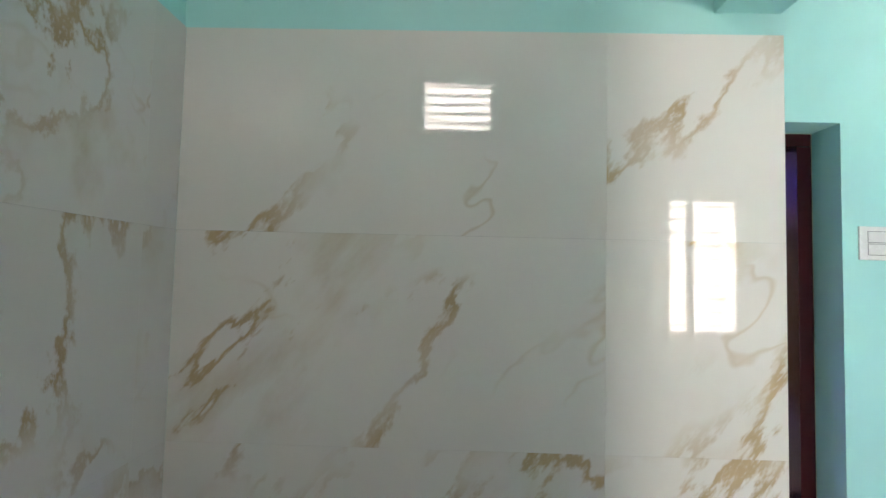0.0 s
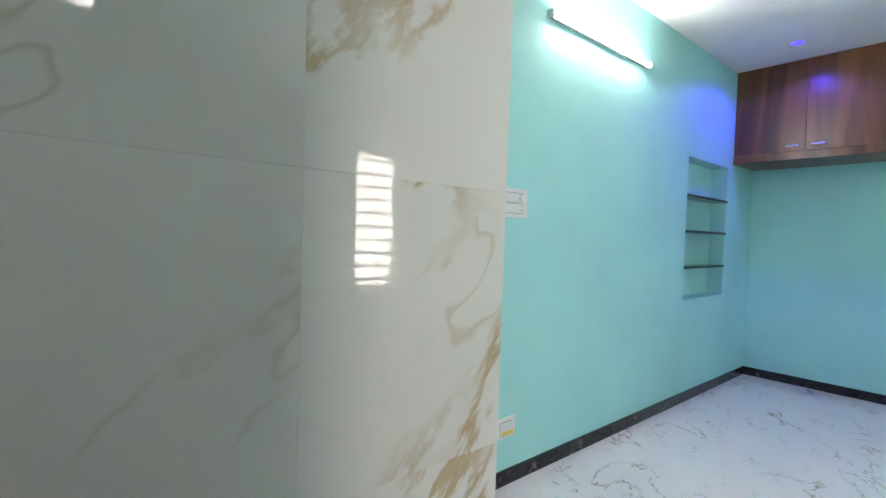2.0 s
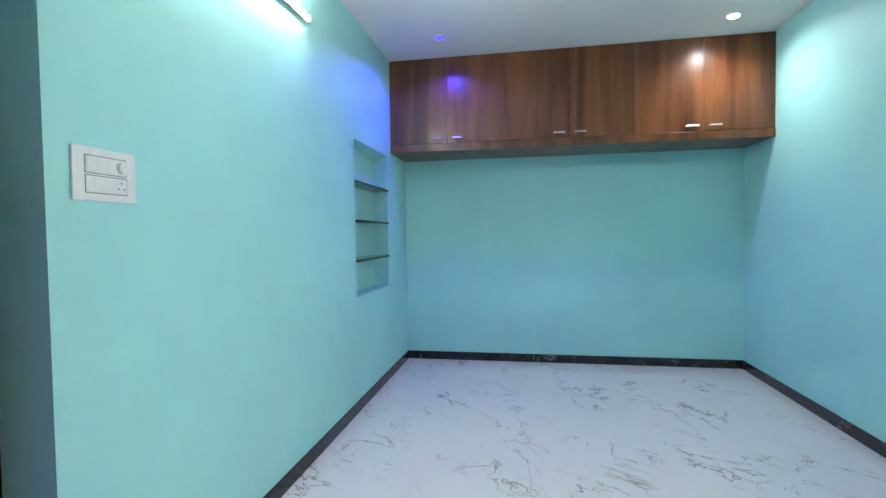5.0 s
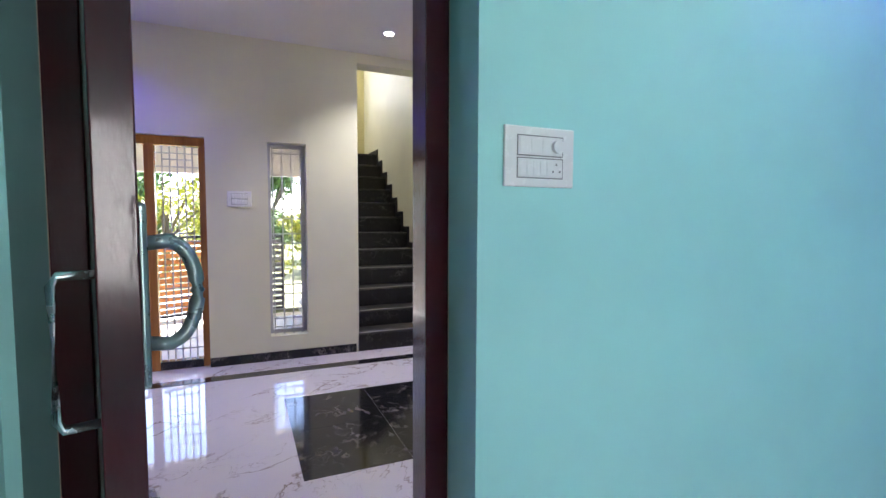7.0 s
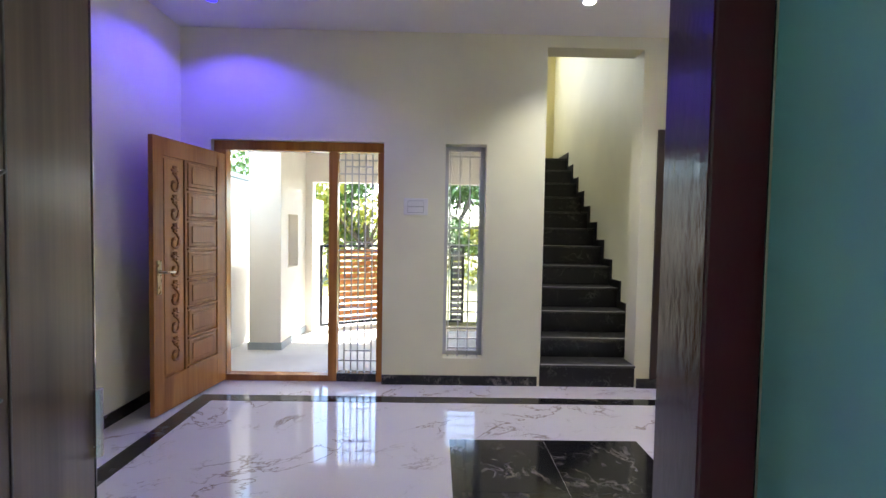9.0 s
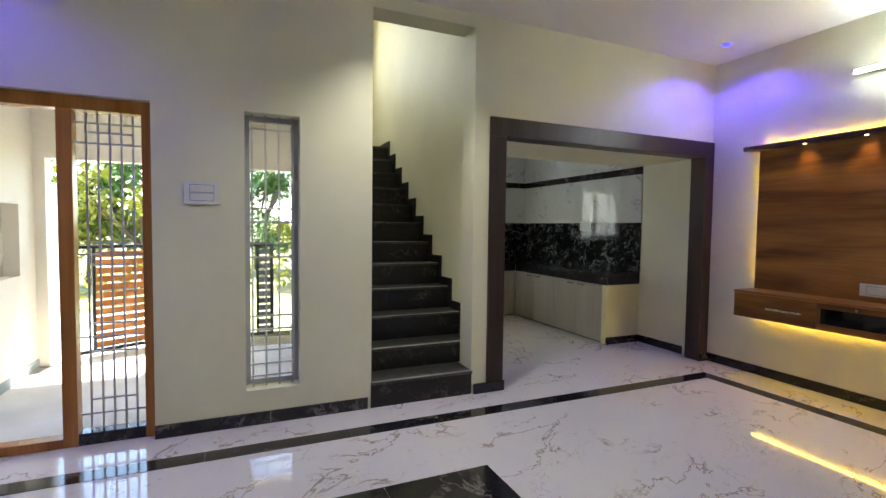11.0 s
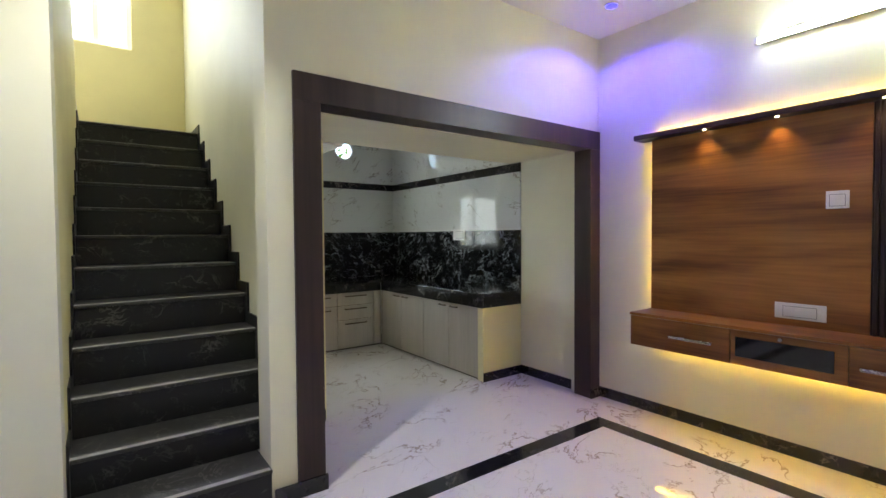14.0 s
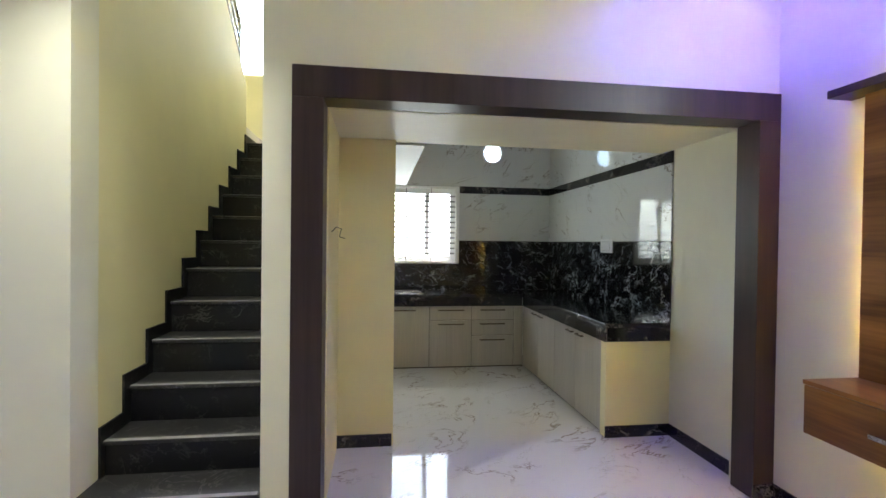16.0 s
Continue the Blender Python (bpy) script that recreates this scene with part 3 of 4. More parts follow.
def entrance():
    f = thing("entrance_frame", (0.9, 7.02, 0), "polished teak door frame with a grilled sidelight", "door frame", kind="structure")
    y0, y1 = 6.965, 7.065
    part("head", boxes([(EX0, EX1, y0, y1, 2.105, EZ)], 0.004), TEAK, f)
    for x in (EX0 + 0.115, 1.168, 1.628):
        part("post", boxes([(x if x > 0.5 else EX0, x + 0.082 if x > 0.5 and x < 1.5 else (EX1 if x > 1.5 else x), y0, y1, F, 2.105)], 0.004), TEAK, f)
    part("threshold", boxes([(EX0 + 0.115, 1.168, y0, y1, F, -0.02)], 0.004), TEAK, f)
    part("sill_rail", boxes([(1.25, 1.628, y0, y1, F, 0.0)], 0.004), BLACK_STONE, f)
    g = part("grille", boxes([(1.25, 1.628, 7.03, 7.042, 0.10, 0.112)]), SILVER, f, "grey painted metal grille")
    for x in (1.31, 1.375, 1.44, 1.505, 1.57):
        part("bar", boxes([(x - 0.006, x + 0.006, 7.024, 7.036, 0.0, 2.105)], 0.001), SILVER, g)
    for z in (2.03, 1.17, 0.62, 1.90):
        part("cross_bar", boxes([(1.25, 1.628, 7.022, 7.034, z, z + 0.012)], 0.001), SILVER, g)
    for z in (1.97, 1.25, 1.10, 0.71, 0.52, 0.20):
        part("cross_bar", boxes([(1.31, 1.57, 7.020, 7.032, z, z + 0.012)], 0.001), SILVER, g)


entrance()


def entrance_door():
    """Built along -y from the hinge at the origin, then swung."""
    d = thing("entrance_door", (0, 0, 0), "carved polished teak entrance door standing open", "door")
    L, H, T = 0.93, 2.06, 0.04
    for row in [(-T, 0, -L, -L + 0.11, F + 0.012, H), (-T, 0, -0.13, 0, F + 0.012, H)]:
        part("stile", boxes([row], 0.003), TEAK, d)
    for z0, z1 in ((F + 0.012, 0.20), (H - 0.14, H)):
        part("rail", boxes([(-T, 0, -L + 0.11, -0.13, z0, z1)], 0.003), TEAK, d)
    part("backing", boxes([(-T + 0.004, -0.012, -L + 0.11, -0.13, 0.20, H - 0.14)]), TEAK, d)
    part("carved_strip", boxes([(-0.014, -0.003, -L + 0.12, -L + 0.34, 0.22, H - 0.16)], 0.003), TEAK, d)
    part("bead", boxes([(-0.012, 0.004, -L + 0.35, -L + 0.375, 0.20, H - 0.14)], 0.004), TEAK, d)
    hz = (H - 0.34) / 7
    for i in range(7):
        z = 0.20 + hz * i
        p = part("panel", boxes([(-0.014, 0.000, -L + 0.40, -0.15, z + 0.03, z + hz - 0.015)], 0.008), TEAK, d)
        part("panel_field", boxes([(0.0, 0.008, -L + 0.44, -0.19, z + 0.06, z + hz - 0.045)], 0.005), TEAK, p)
        part("moulding", boxes([(-0.012, 0.014, -L + 0.38, -0.135, z + 0.0, z + 0.018)], 0.004), TEAK, d)
    # scrolls and blossoms on the carved strip
    for k in range(7):
        z = 0.36 + 0.225 * k
        yc = -L + 0.23
        pts = [(0.0, yc + 0.06 * math.sin(a) * (1 - a / 9), z + 0.075 * math.cos(a) * (1 - a / 9)) for a in [i * 0.5 for i in range(14)]]
        part("carved_scroll", tube(pts, 0.012, 6), TEAK, d, smooth=True)
        fl = bmesh.new()
        for q in range(6):
            a = q * math.pi / 3
            add_tube(fl, [(0.002, yc, z + 0.11), (0.008, yc + 0.035 * math.cos(a), z + 0.11 + 0.035 * math.sin(a))], 0.011, 6)
        part("carved_blossom", fl, TEAK, d, smooth=True)
    pl = part("lock_plate", boxes([(0, 0.008, -L + 0.03, -L + 0.075, 0.86, 1.12)], 0.003), BRASS, d, "antique brass lock plate")
    part("lever", tube([(0.008, -L + 0.052, 1.03), (0.05, -L + 0.052, 1.03), (0.055, -L + 0.07, 1.03), (0.055, -L + 0.16, 1.025)], 0.009), BRASS, pl, "", True)
    return d


ed = entrance_door()
ed.matrix_basis = pose(0.205, 6.955, 0, 0, 0, -7.5)


def barred_window(name, x0, x1, z0, z1, y, label, cross, uprights, mullion=None, thick=0.05, bars_at=-0.06, rim=0.05, face=-1):
    w = thing(name, ((x0 + x1) / 2, y, z0), label, "window", kind="structure")
    f = boxes([(x0, x0 + rim, y, y + thick, z0, z1), (x1 - rim, x1, y, y + thick, z0, z1), (x0 + rim, x1 - rim, y, y + thick, z0, z0 + rim), (x0 + rim, x1 - rim, y, y + thick, z1 - rim, z1)])
    part("window_frame", f, UPVC, w)
    if mullion:
        part("mullion", boxes([(mullion - 0.03, mullion + 0.03, y + 0.004, y + thick - 0.004, z0 + rim, z1 - rim)], 0.002), UPVC, w)
    g = part("pane", boxes([(x0 + rim, x1 - rim, y + thick / 2, y + thick / 2 + 0.004, z0 + rim, z1 - rim)]), GLASS, w)
    g.visible_shadow = False
    for i in range(cross):
        z = z0 + rim + (z1 - z0 - 2 * rim) * (i + 0.5) / cross
        part("bar", tube([(x0 + 0.01, y + bars_at, z), (x1 - 0.01, y + bars_at, z)], 0.011, 6), GRILLE, w)
    for i in range(uprights):
        x = x0 + (x1 - x0) * (i + 1) / (uprights + 1)
        part("bar", tube([(x, y + bars_at - 0.008, z0 + 0.005), (x, y + bars_at - 0.008, z1 - 0.005)], 0.005, 6), GRILLE, w)
    return w


barred_window("window_1", 2.40, 3.06, 0.90, 2.08, S - 0.12, "white framed bedroom window with horizontal bars", 10, 2, 2.62, 0.05, 0.09)
barred_window("window_2", 0.32, 0.98, 2.56, 3.05, S - 0.12, "small white framed ventilator window with bars", 5, 2, None, 0.05, 0.09)
barred_window("window_3", KW[0], KW[1], KW[2], KW[3], KN + 0.04, "white sliding kitchen window with a grille", 12, 2, 5.33, 0.06, -0.03, 0.07)
barred_window("window_4", LWX[0], LWX[1], LWX[2], LWX[3], 10.98, "white framed landing window", 0, 0, 3.36)
part("kitchen_window_trim", boxes([(KW[0] - 0.01, KW[1] + 0.045, KN - 0.03, KN - 0.012, KW[2] - 0.03, KW[2]), (KW[1], KW[1] + 0.045, KN - 0.03, KN - 0.012, KW[2], KW[3] + 0.03), (KW[0] - 0.01, KW[1], KN - 0.03, KN - 0.012, KW[3], KW[3] + 0.03)]), UPVC)
tagged(bpy.data.objects["kitchen_window_trim"], "white plastic trim around the kitchen window", "trim", kind="structure")


def slit_window():
    w = thing("window_5", (2.45, 7.0, WZ0), "tall narrow window with a silver grille", "window", kind="structure")
    part("window_frame", boxes([(WX0, WX0 + 0.035, 7.05, 7.09, WZ0, WZ1), (WX1 - 0.035, WX1, 7.05, 7.09, WZ0, WZ1), (WX0 + 0.035, WX1 - 0.035, 7.05, 7.09, WZ0, WZ0 + 0.04), (WX0 + 0.035, WX1 - 0.035, 7.05, 7.09, WZ1 - 0.04, WZ1)], 0.002), SILVER, w)
    g = part("pane", boxes([(WX0 + 0.035, WX1 - 0.035, 7.068, 7.072, WZ0 + 0.04, WZ1 - 0.04)]), GLASS, w)
    g.visible_shadow = False
    for i in range(4):
        x = WX0 + 0.05 + (WX1 - WX0 - 0.10) * i / 3
        part("bar", boxes([(x - 0.006, x + 0.006, 6.99, 7.002, WZ0, WZ1)], 0.001), SILVER, w)
    for z in (2.08, 1.50, 1.40, 1.24, 1.14, 0.70, 0.60, 0.44, 0.34, 0.25):
        part("cross_bar", boxes([(WX0 + 0.02, WX1 - 0.02, 6.984, 6.990, z, z + 0.012)], 0.001), SILVER, w)


slit_window()

vent = thing("round_vent", (6.205, KN, 2.52), "round barred ventilator in the kitchen wall", "ventilator", kind="structure")
rim = bmesh.new()
add_tube(rim, [(6.205 + 0.135 * math.cos(a * math.pi / 16), KN - 0.01, 2.655 + 0.135 * math.sin(a * math.pi / 16)) for a in range(33)], 0.014, 8)
part("rim", rim, UPVC, vent, smooth=True)
# square plate with the round hole
ring = bmesh.new()
cx, cz = 6.205, 2.655
inner = [ring.verts.new((cx + 0.135 * math.cos(k * math.pi / 16), KN - 0.008, cz + 0.135 * math.sin(k * math.pi / 16))) for k in range(32)]
outer = []
for k in range(32):
    c, s = math.cos(k * math.pi / 16), math.sin(k * math.pi / 16)
    q = 0.16 / max(abs(c), abs(s))
    outer.append(ring.verts.new((cx + q * c, KN - 0.008, cz + q * s)))
for k in range(32):
    ring.faces.new((inner[k], inner[(k + 1) % 32], outer[(k + 1) % 32], outer[k]))
bmesh.ops.solidify(ring, geom=ring.faces[:], thickness=0.02)
part("surround", ring, TILE_KITCHEN, vent)
for z in (2.60, 2.655, 2.71):
    part("bar", tube([(6.08, KN + 0.02, z), (6.33, KN + 0.02, z)], 0.006, 6), GRILLE, vent)

# ---- stairs ----
stairs = thing("staircase", (3.63, N, 0), "black granite staircase with dusty treads", "staircase", kind="structure")
STEPS = [(6.885, 0.13)] + [(7.17 + 0.28 * k, 0.325 + 0.2222 * k) for k in range(11)]
for k, (y, z) in enumerate(STEPS):
    yb = STEPS[k + 1][0] if k < 11 else 10.9
    zb = STEPS[k - 1][1] if k else F
    x0, x1 = (SX0 - 0.005, SX1) if k == 0 else (SX0, SXR)
    if k == 11:
        x0 = 2.05
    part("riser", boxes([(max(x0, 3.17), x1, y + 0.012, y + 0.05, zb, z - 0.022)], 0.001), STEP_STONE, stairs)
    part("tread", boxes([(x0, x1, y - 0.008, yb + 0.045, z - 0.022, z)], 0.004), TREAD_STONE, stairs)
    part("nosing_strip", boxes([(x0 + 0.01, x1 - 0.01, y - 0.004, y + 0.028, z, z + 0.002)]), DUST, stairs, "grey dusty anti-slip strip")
    if k:
        for sx, w in ((SX0, 0.012), (SXR, -0.012)):
            a, b = sorted((sx, sx + w))
            part("side_skirting", boxes([(a, b, y - 0.07 if k > 1 else y - 0.03, yb - 0.07 if k < 11 else 10.9, z - 0.22, z + 0.085)], 0.001), STEP_STONE, stairs)
part("body", prism([(7.25, F), (9.95, 2.1), (10.9, 2.3), (10.9, 2.15), (9.99, 1.95), (7.7, F)], "x", SX0 + 0.013, SXR - 0.013), WHITE, stairs)


def railing():
    r = thing("stair_railing", (3.12, 9.7, 3.3), "steel railing of the upper stair flight", "railing")
    for i in range(4):
        o = 0.17 * i
        part("rail", tube([(3.12, 9.97, 3.22 + 0.12 + o), (3.12, 9.30, 3.80 + 0.10 + o), (3.12, 8.0, 4.86 + o)], 0.014 if i < 3 else 0.022, 10), STEEL, r, smooth=True)
    for y in (9.93, 9.2, 8.4):
        zb = 3.25 + (9.97 - y) * 0.805
        part("post", tube([(3.12, y, zb - 0.06), (3.12, y, zb + 0.72)], 0.018, 10), STEEL, r)


railing()

# ---- bedroom things ----


def loft():
    x0, y0, y1, z0, z1 = 6.20, S, B, 2.220, BCEIL
    c = thing("loft_cabinet", (6.5, 1.1, z0), "walnut laminate loft cabinet under the ceiling", "cabinet")
    part("carcass", boxes([(x0 + 0.022, 6.80, y0, y1, z0 + 0.02, z1)]), LOFT_WOOD, c)
    part("bottom_rail", boxes([(x0 - 0.006, 6.80, y0, y1, z0, z0 + 0.075)], 0.002), LOFT_WOOD, c)
    n, zd = 6, z0 + 0.08
    w = (y1 - y0) / n
    for i in range(n):
        a = y0 + w * i
        d = part("door", boxes([(x0, x0 + 0.02, a + 0.0015, a + w - 0.0015, zd, z1 - 0.004)], 0.001), LOFT_WOOD, c)
        yc = a + (w - 0.10 if i % 2 == 0 else 0.10)
        part("handle", tube([(x0, yc - 0.05, zd + 0.05), (x0 - 0.025, yc - 0.05, zd + 0.05), (x0 - 0.025, yc + 0.05, zd + 0.05), (x0, yc + 0.05, zd + 0.05)], 0.008, 8), CHROME, d, "chrome handle")


loft()
niche = thing("niche_shelves", (5.6, 3.0, 1.2), "black granite shelves in the wall niche", "shelf")
for z in (1.175, 1.505, 1.83):
    part("shelf", boxes([(NX0 - 0.0, NX1, B - 0.012, 3.06, z - 0.022, z)], 0.002), BLACK_STONE, niche)


def tube_light(name, a, b, off, label, glowing):
    """A batten tube between two points of a wall; off is the way out of the wall."""
    a, b, off = Vector(a), Vector(b), Vector(off)
    m = (a + b) / 2
    d = (b - a).normalized()
    t = thing(name, m, label, "tube light")
    up = Vector((0, 0, 1))

    def bar(outline, p, q):
        """A profile of (out, up) points drawn from p to q."""
        bm = bmesh.new()
        ends = [[bm.verts.new(e + off * o + up * h) for o, h in outline] for e in (p, q)]
        n = len(outline)
        for k in range(n):
            bm.faces.new((ends[0][k], ends[0][(k + 1) % n], ends[1][(k + 1) % n], ends[1][k]))
        bm.faces.new(ends[0][::-1])
        bm.faces.new(ends[1])
        return bm
    part("batten", bar([(0.0, -0.016), (0.026, -0.019), (0.030, -0.019), (0.030, 0.019), (0.026, 0.019), (0.0, 0.016)], a, b), PLASTIC, t)
    lens = [(0.031 + 0.013 * math.cos(k * math.pi / 8), 0.015 * math.sin(k * math.pi / 8)) for k in range(-4, 5)]
    part("lamp", bar(lens, a + d * 0.02, b - d * 0.02), glowing, t, "glowing white tube")
    cap = [(0.0, -0.021), (0.046, -0.019), (0.046, 0.019), (0.0, 0.021)]
    part("end_cap", bar(cap, a - d * 0.004, a + d * 0.02), PLASTIC, t)
    part("end_cap", bar(cap, b - d * 0.02, b + d * 0.004), PLASTIC, t)
    q = m + Vector((0, 0, 0.05))
    part("ceiling_rose", tube([q + off * 0.001, q + off * 0.035], 0.035, 12), PLASTIC, t)


tube_light("tube_light", (3.05, B, 2.745), (4.29, B, 2.745), (0, -1, 0), "white tube light on the teal wall, lit", TUBE_WARM)
tube_light("tube_light", (E, 4.39, 2.745), (E, 5.62, 2.745), (-1, 0, 0), "white tube light above the television unit, lit", TUBE)


def downlight(x, y, lens, label, CEIL=CEIL):
    d = thing("downlight", (x, y, CEIL), label, "downlight", "ceiling downlights")
    bm = bmesh.new()
    add_tube(bm, [(x, y, CEIL), (x, y, CEIL - 0.006), (x, y, CEIL - 0.008)], 0.055, 24)
    part("rim", bm, PLASTIC, d)
    part("lens", tube([(x, y, CEIL - 0.008), (x, y, CEIL - 0.011)], 0.042, 24), lens, d)


for x, y in BLUE_SPOTS:
    downlight(x, y, BLUE_LENS, "round ceiling downlight glowing blue")
downlight(5.72, 2.30, BLUE_LENS, "round ceiling downlight glowing blue", BCEIL)
downlight(5.79, -0.18, WHITE_LENS, "round ceiling downlight glowing white", BCEIL)
for x, y in WHITE_SPOTS:
    downlight(x, y, WHITE_LENS, "round ceiling downlight glowing white")


def plate(name, at, w, h, axis, side, label, rows=2, dial=False, socket=False):
    """A modular switch plate on a wall, seen from outside; at is its centre."""
    p = thing(name, at, label, "switch")
    x, y, z = at

    def put(u0, u1, v0, v1, d0, d1, bev=0.0):
        d0, d1 = sorted((side * d0, side * d1))
        if axis == "y":
            return boxes([(x + u0, x + u1, y + d0, y + d1, z + v0, z + v1)], bev)
        return boxes([(x + d0, x + d1, y + u0, y + u1, z + v0, z + v1)], bev)
    part("cover", put(-w / 2, w / 2, -h / 2, h / 2, 0, 0.011, 0.003), PLASTIC, p)
    ih = h * 0.62 / rows
    for r in range(rows):
        v0 = -h * 0.34 + r * (ih + h * 0.06)
        iw = w * 0.32
        part("insert_gap", put(-iw - 0.003, iw + 0.003, v0 - 0.003, v0 + ih + 0.003, 0.0105, 0.0118), GREYLINE, p)
        part("insert", put(-iw, iw, v0, v0 + ih, 0.0105, 0.0135, 0.001), PLASTIC, p)
        n = 5 if not (dial and r == 1) else 3
        for i in range(n - (1 if socket else 0)):
            u = -iw + 0.006 + (iw * 1.5) * i / n
            part("rocker", put(u, u + iw * 1.5 / n - 0.004, v0 + 0.006, v0 + ih - 0.006, 0.0135, 0.0146, 0.0005), PLASTIC, p)
        sgn = 1 if axis == "y" else -1
        if dial and r == 1:
            c = Vector((x + iw * 0.72, y, z + v0 + ih / 2))
            part("dimmer_knob", tube([c + Vector((0, side * 0.012, 0)), c + Vector((0, side * 0.028, 0))], 0.019, 20), PLASTIC, p, "round white dimmer knob")
        if dial and r == 0:
            for du, dv in ((0, 0.012), (-0.012, -0.008), (0.012, -0.008)):
                c = Vector((x + iw * 0.72 + du, y, z + v0 + ih / 2 + dv))
                part("socket_hole", tube([c + Vector((0, side * 0.0135, 0)), c + Vector((0, side * 0.0142, 0))], 0.0035, 8), GREYLINE, p)
    return p


plate("switch_board", (2.80, B, 1.584), 0.236, 0.170, "y", -1, "white switch board with dimmer on teal wall", 2, True)
low = plate("socket", (2.80, B, 0.268), 0.165, 0.12, "y", -1, "white socket plate with yellow sticker on teal wall", 1)
part("sticker", boxes([(2.765, 2.865, B - 0.0160, B - 0.0148, 0.225, 0.248)]), YSTICK, low, "yellow paper sticker")
plate("switch_board", (1.99, N, 1.60), 0.225, 0.155, "y", -1, "white switch board beside the entrance door", 2)
plate("switch_board", (7.02, 5.15, 1.622), 0.115, 0.11, "x", -1, "small white switch plate on the television panel", 1)
plate("switch_board", (7.02, 5.335, 0.905), 0.28, 0.105, "x", -1, "long white socket plate on the television panel", 1)
plate("socket", (E, 4.155, 0.645), 0.26, 0.085, "x", -1, "white double socket beside the television unit", 1)
plate("socket", (E, 3.925, 0.652), 0.13, 0.10, "x", -1, "white socket beside the television unit", 1)
plate("switch_board", (KE - 0.012, 8.90, 1.43), 0.24, 0.14, "x", -1, "white switch board on the kitchen tiles", 1)


# ---- television unit ----
def tv_unit():
    u = thing("television_unit", (7.0, 5.34, 0.55), "teak laminate television unit with yellow backlight", "television unit")
    part("back_panel", boxes([(7.02, 7.045, 4.99, 6.358, 0.80, 2.185)], 0.001), TV_WOOD, u)
    part("side_panel", boxes([(7.025, 7.045, 4.33, 4.99, 0.80, 2.185)], 0.001), LOUVRE, u, "dark ribbed panel")
    for i in range(20):
        y = 4.335 + 0.0328 * i
        part("rib", boxes([(7.008, 7.025, y, y + 0.019, 0.805, 2.185)], 0.003), LOUVRE, u)
    part("spacer", boxes([(7.045, E - 0.001, 4.45, 6.25, 0.85, 2.1)]), LOUVRE, u)
    cap = part("canopy", boxes([(6.925, E - 0.001, 4.32, 6.465, 2.188, 2.228)], 0.002), DARK_TRIM, u, "dark brown canopy board")
    for y in (4.56, 4.93, 5.46, 5.92):
        part("spot", tube([(6.965, y, 2.188), (6.965, y, 2.184)], 0.012, 14), WARM_LENS, cap, "tiny warm spotlight")
    part("led_strip", boxes([(7.052, 7.062, 4.345, 4.353, 0.86, 2.17)]), LED, u, "glowing yellow strip")
    part("led_strip", boxes([(7.052, 7.062, 6.335, 6.343, 0.86, 2.17)]), LED, u, "glowing yellow strip")
    part("led_strip", boxes([(7.05, 7.06, 4.36, 6.33, 2.232, 2.238)]), LED, u, "glowing yellow strip")
    part("led_strip", boxes([(7.035, 7.05, 4.36, 6.32, 0.538, 0.546)]), LED, u, "glowing yellow strip")
    body = part("console", boxes([(6.74, E - 0.001, 4.316, 6.36, 0.548, 0.785)], 0.002), TV_WOOD, u)
    part("console_top", boxes([(6.718, E - 0.001, 4.312, 6.364, 0.785, 0.806)], 0.002), TV_WOOD, u)
    part("middle_front", boxes([(6.722, 6.74, 5.02, 5.63, 0.556, 0.782)], 0.001), TV_WOOD, u)
    part("opening", boxes([(6.717, 6.722, 5.08, 5.60, 0.608, 0.738)], 0.001), BLACKGLASS, u, "black glass front of the set-top bay")
    part("knob", tube([(6.722, 5.343, 0.76), (6.705, 5.343, 0.76)], 0.012, 12), STEEL, u)
    for a, b, h0, h1 in ((5.634, 6.356, 5.744, 6.044), (4.32, 5.016, 4.663, 4.966)):
        d = part("drawer", boxes([(6.720, 6.74, a, b, 0.552, 0.782)], 0.001), TV_WOOD, u)
        part("handle", boxes([(6.70, 6.712, h0, h1, 0.652, 0.672)], 0.002), STEEL, d, "flat steel handle")
        part("handle_foot", boxes([(6.712, 6.72, h0 + 0.02, h0 + 0.035, 0.655, 0.669)]), STEEL, d)
        part("handle_foot", boxes([(6.712, 6.72, h1 - 0.035, h1 - 0.02, 0.655, 0.669)]), STEEL, d)
    part("cable", tube([(7.05, 4.31, 0.82), (7.05, 4.295, 0.78), (7.055, 4.29, 0.66)], 0.006, 8), PLASTIC, u, "white power cable")


tv_unit()
for y in (4.56, 4.93, 5.46, 5.92):
    spot("canopy_spot", 6.965, y, 2.178, 0.5, (1, 0.66, 0.32), 95, 0.6)

# ---- kitchen ----
worktop = thing("worktop", (6.7, 9.5, 0.68), "glossy black granite kitchen worktop", "worktop")
part("slab", boxes([(6.46, KE - 0.002, 7.84, KN - 0.012, 0.785, 0.82)], 0.004), BLACK_STONE, worktop)
part("slab", boxes([(4.38, 6.4585, 9.97, KN - 0.012, 0.785, 0.82)], 0.004), BLACK_STONE, worktop)
part("front_band", boxes([(6.462, 6.482, 7.842, 9.97, 0.675, 0.785)], 0.002), BLACK_STONE, worktop)
part("front_band", boxes([(4.38, 6.462, 9.972, 9.992, 0.675, 0.785)], 0.002), BLACK_STONE, worktop)
part("end_band", boxes([(6.482, KE - 0.002, 7.842, 7.862, 0.675, 0.785)], 0.002), BLACK_STONE, worktop)
# cream plaster; the yellow colour puts the warm light on it
structure("counter_end_wall", [(6.475, KE, 7.846, 7.93, F, 0.675)], YELLOW, "cream plastered end of the kitchen counter, warm glow in its colour", "wall")


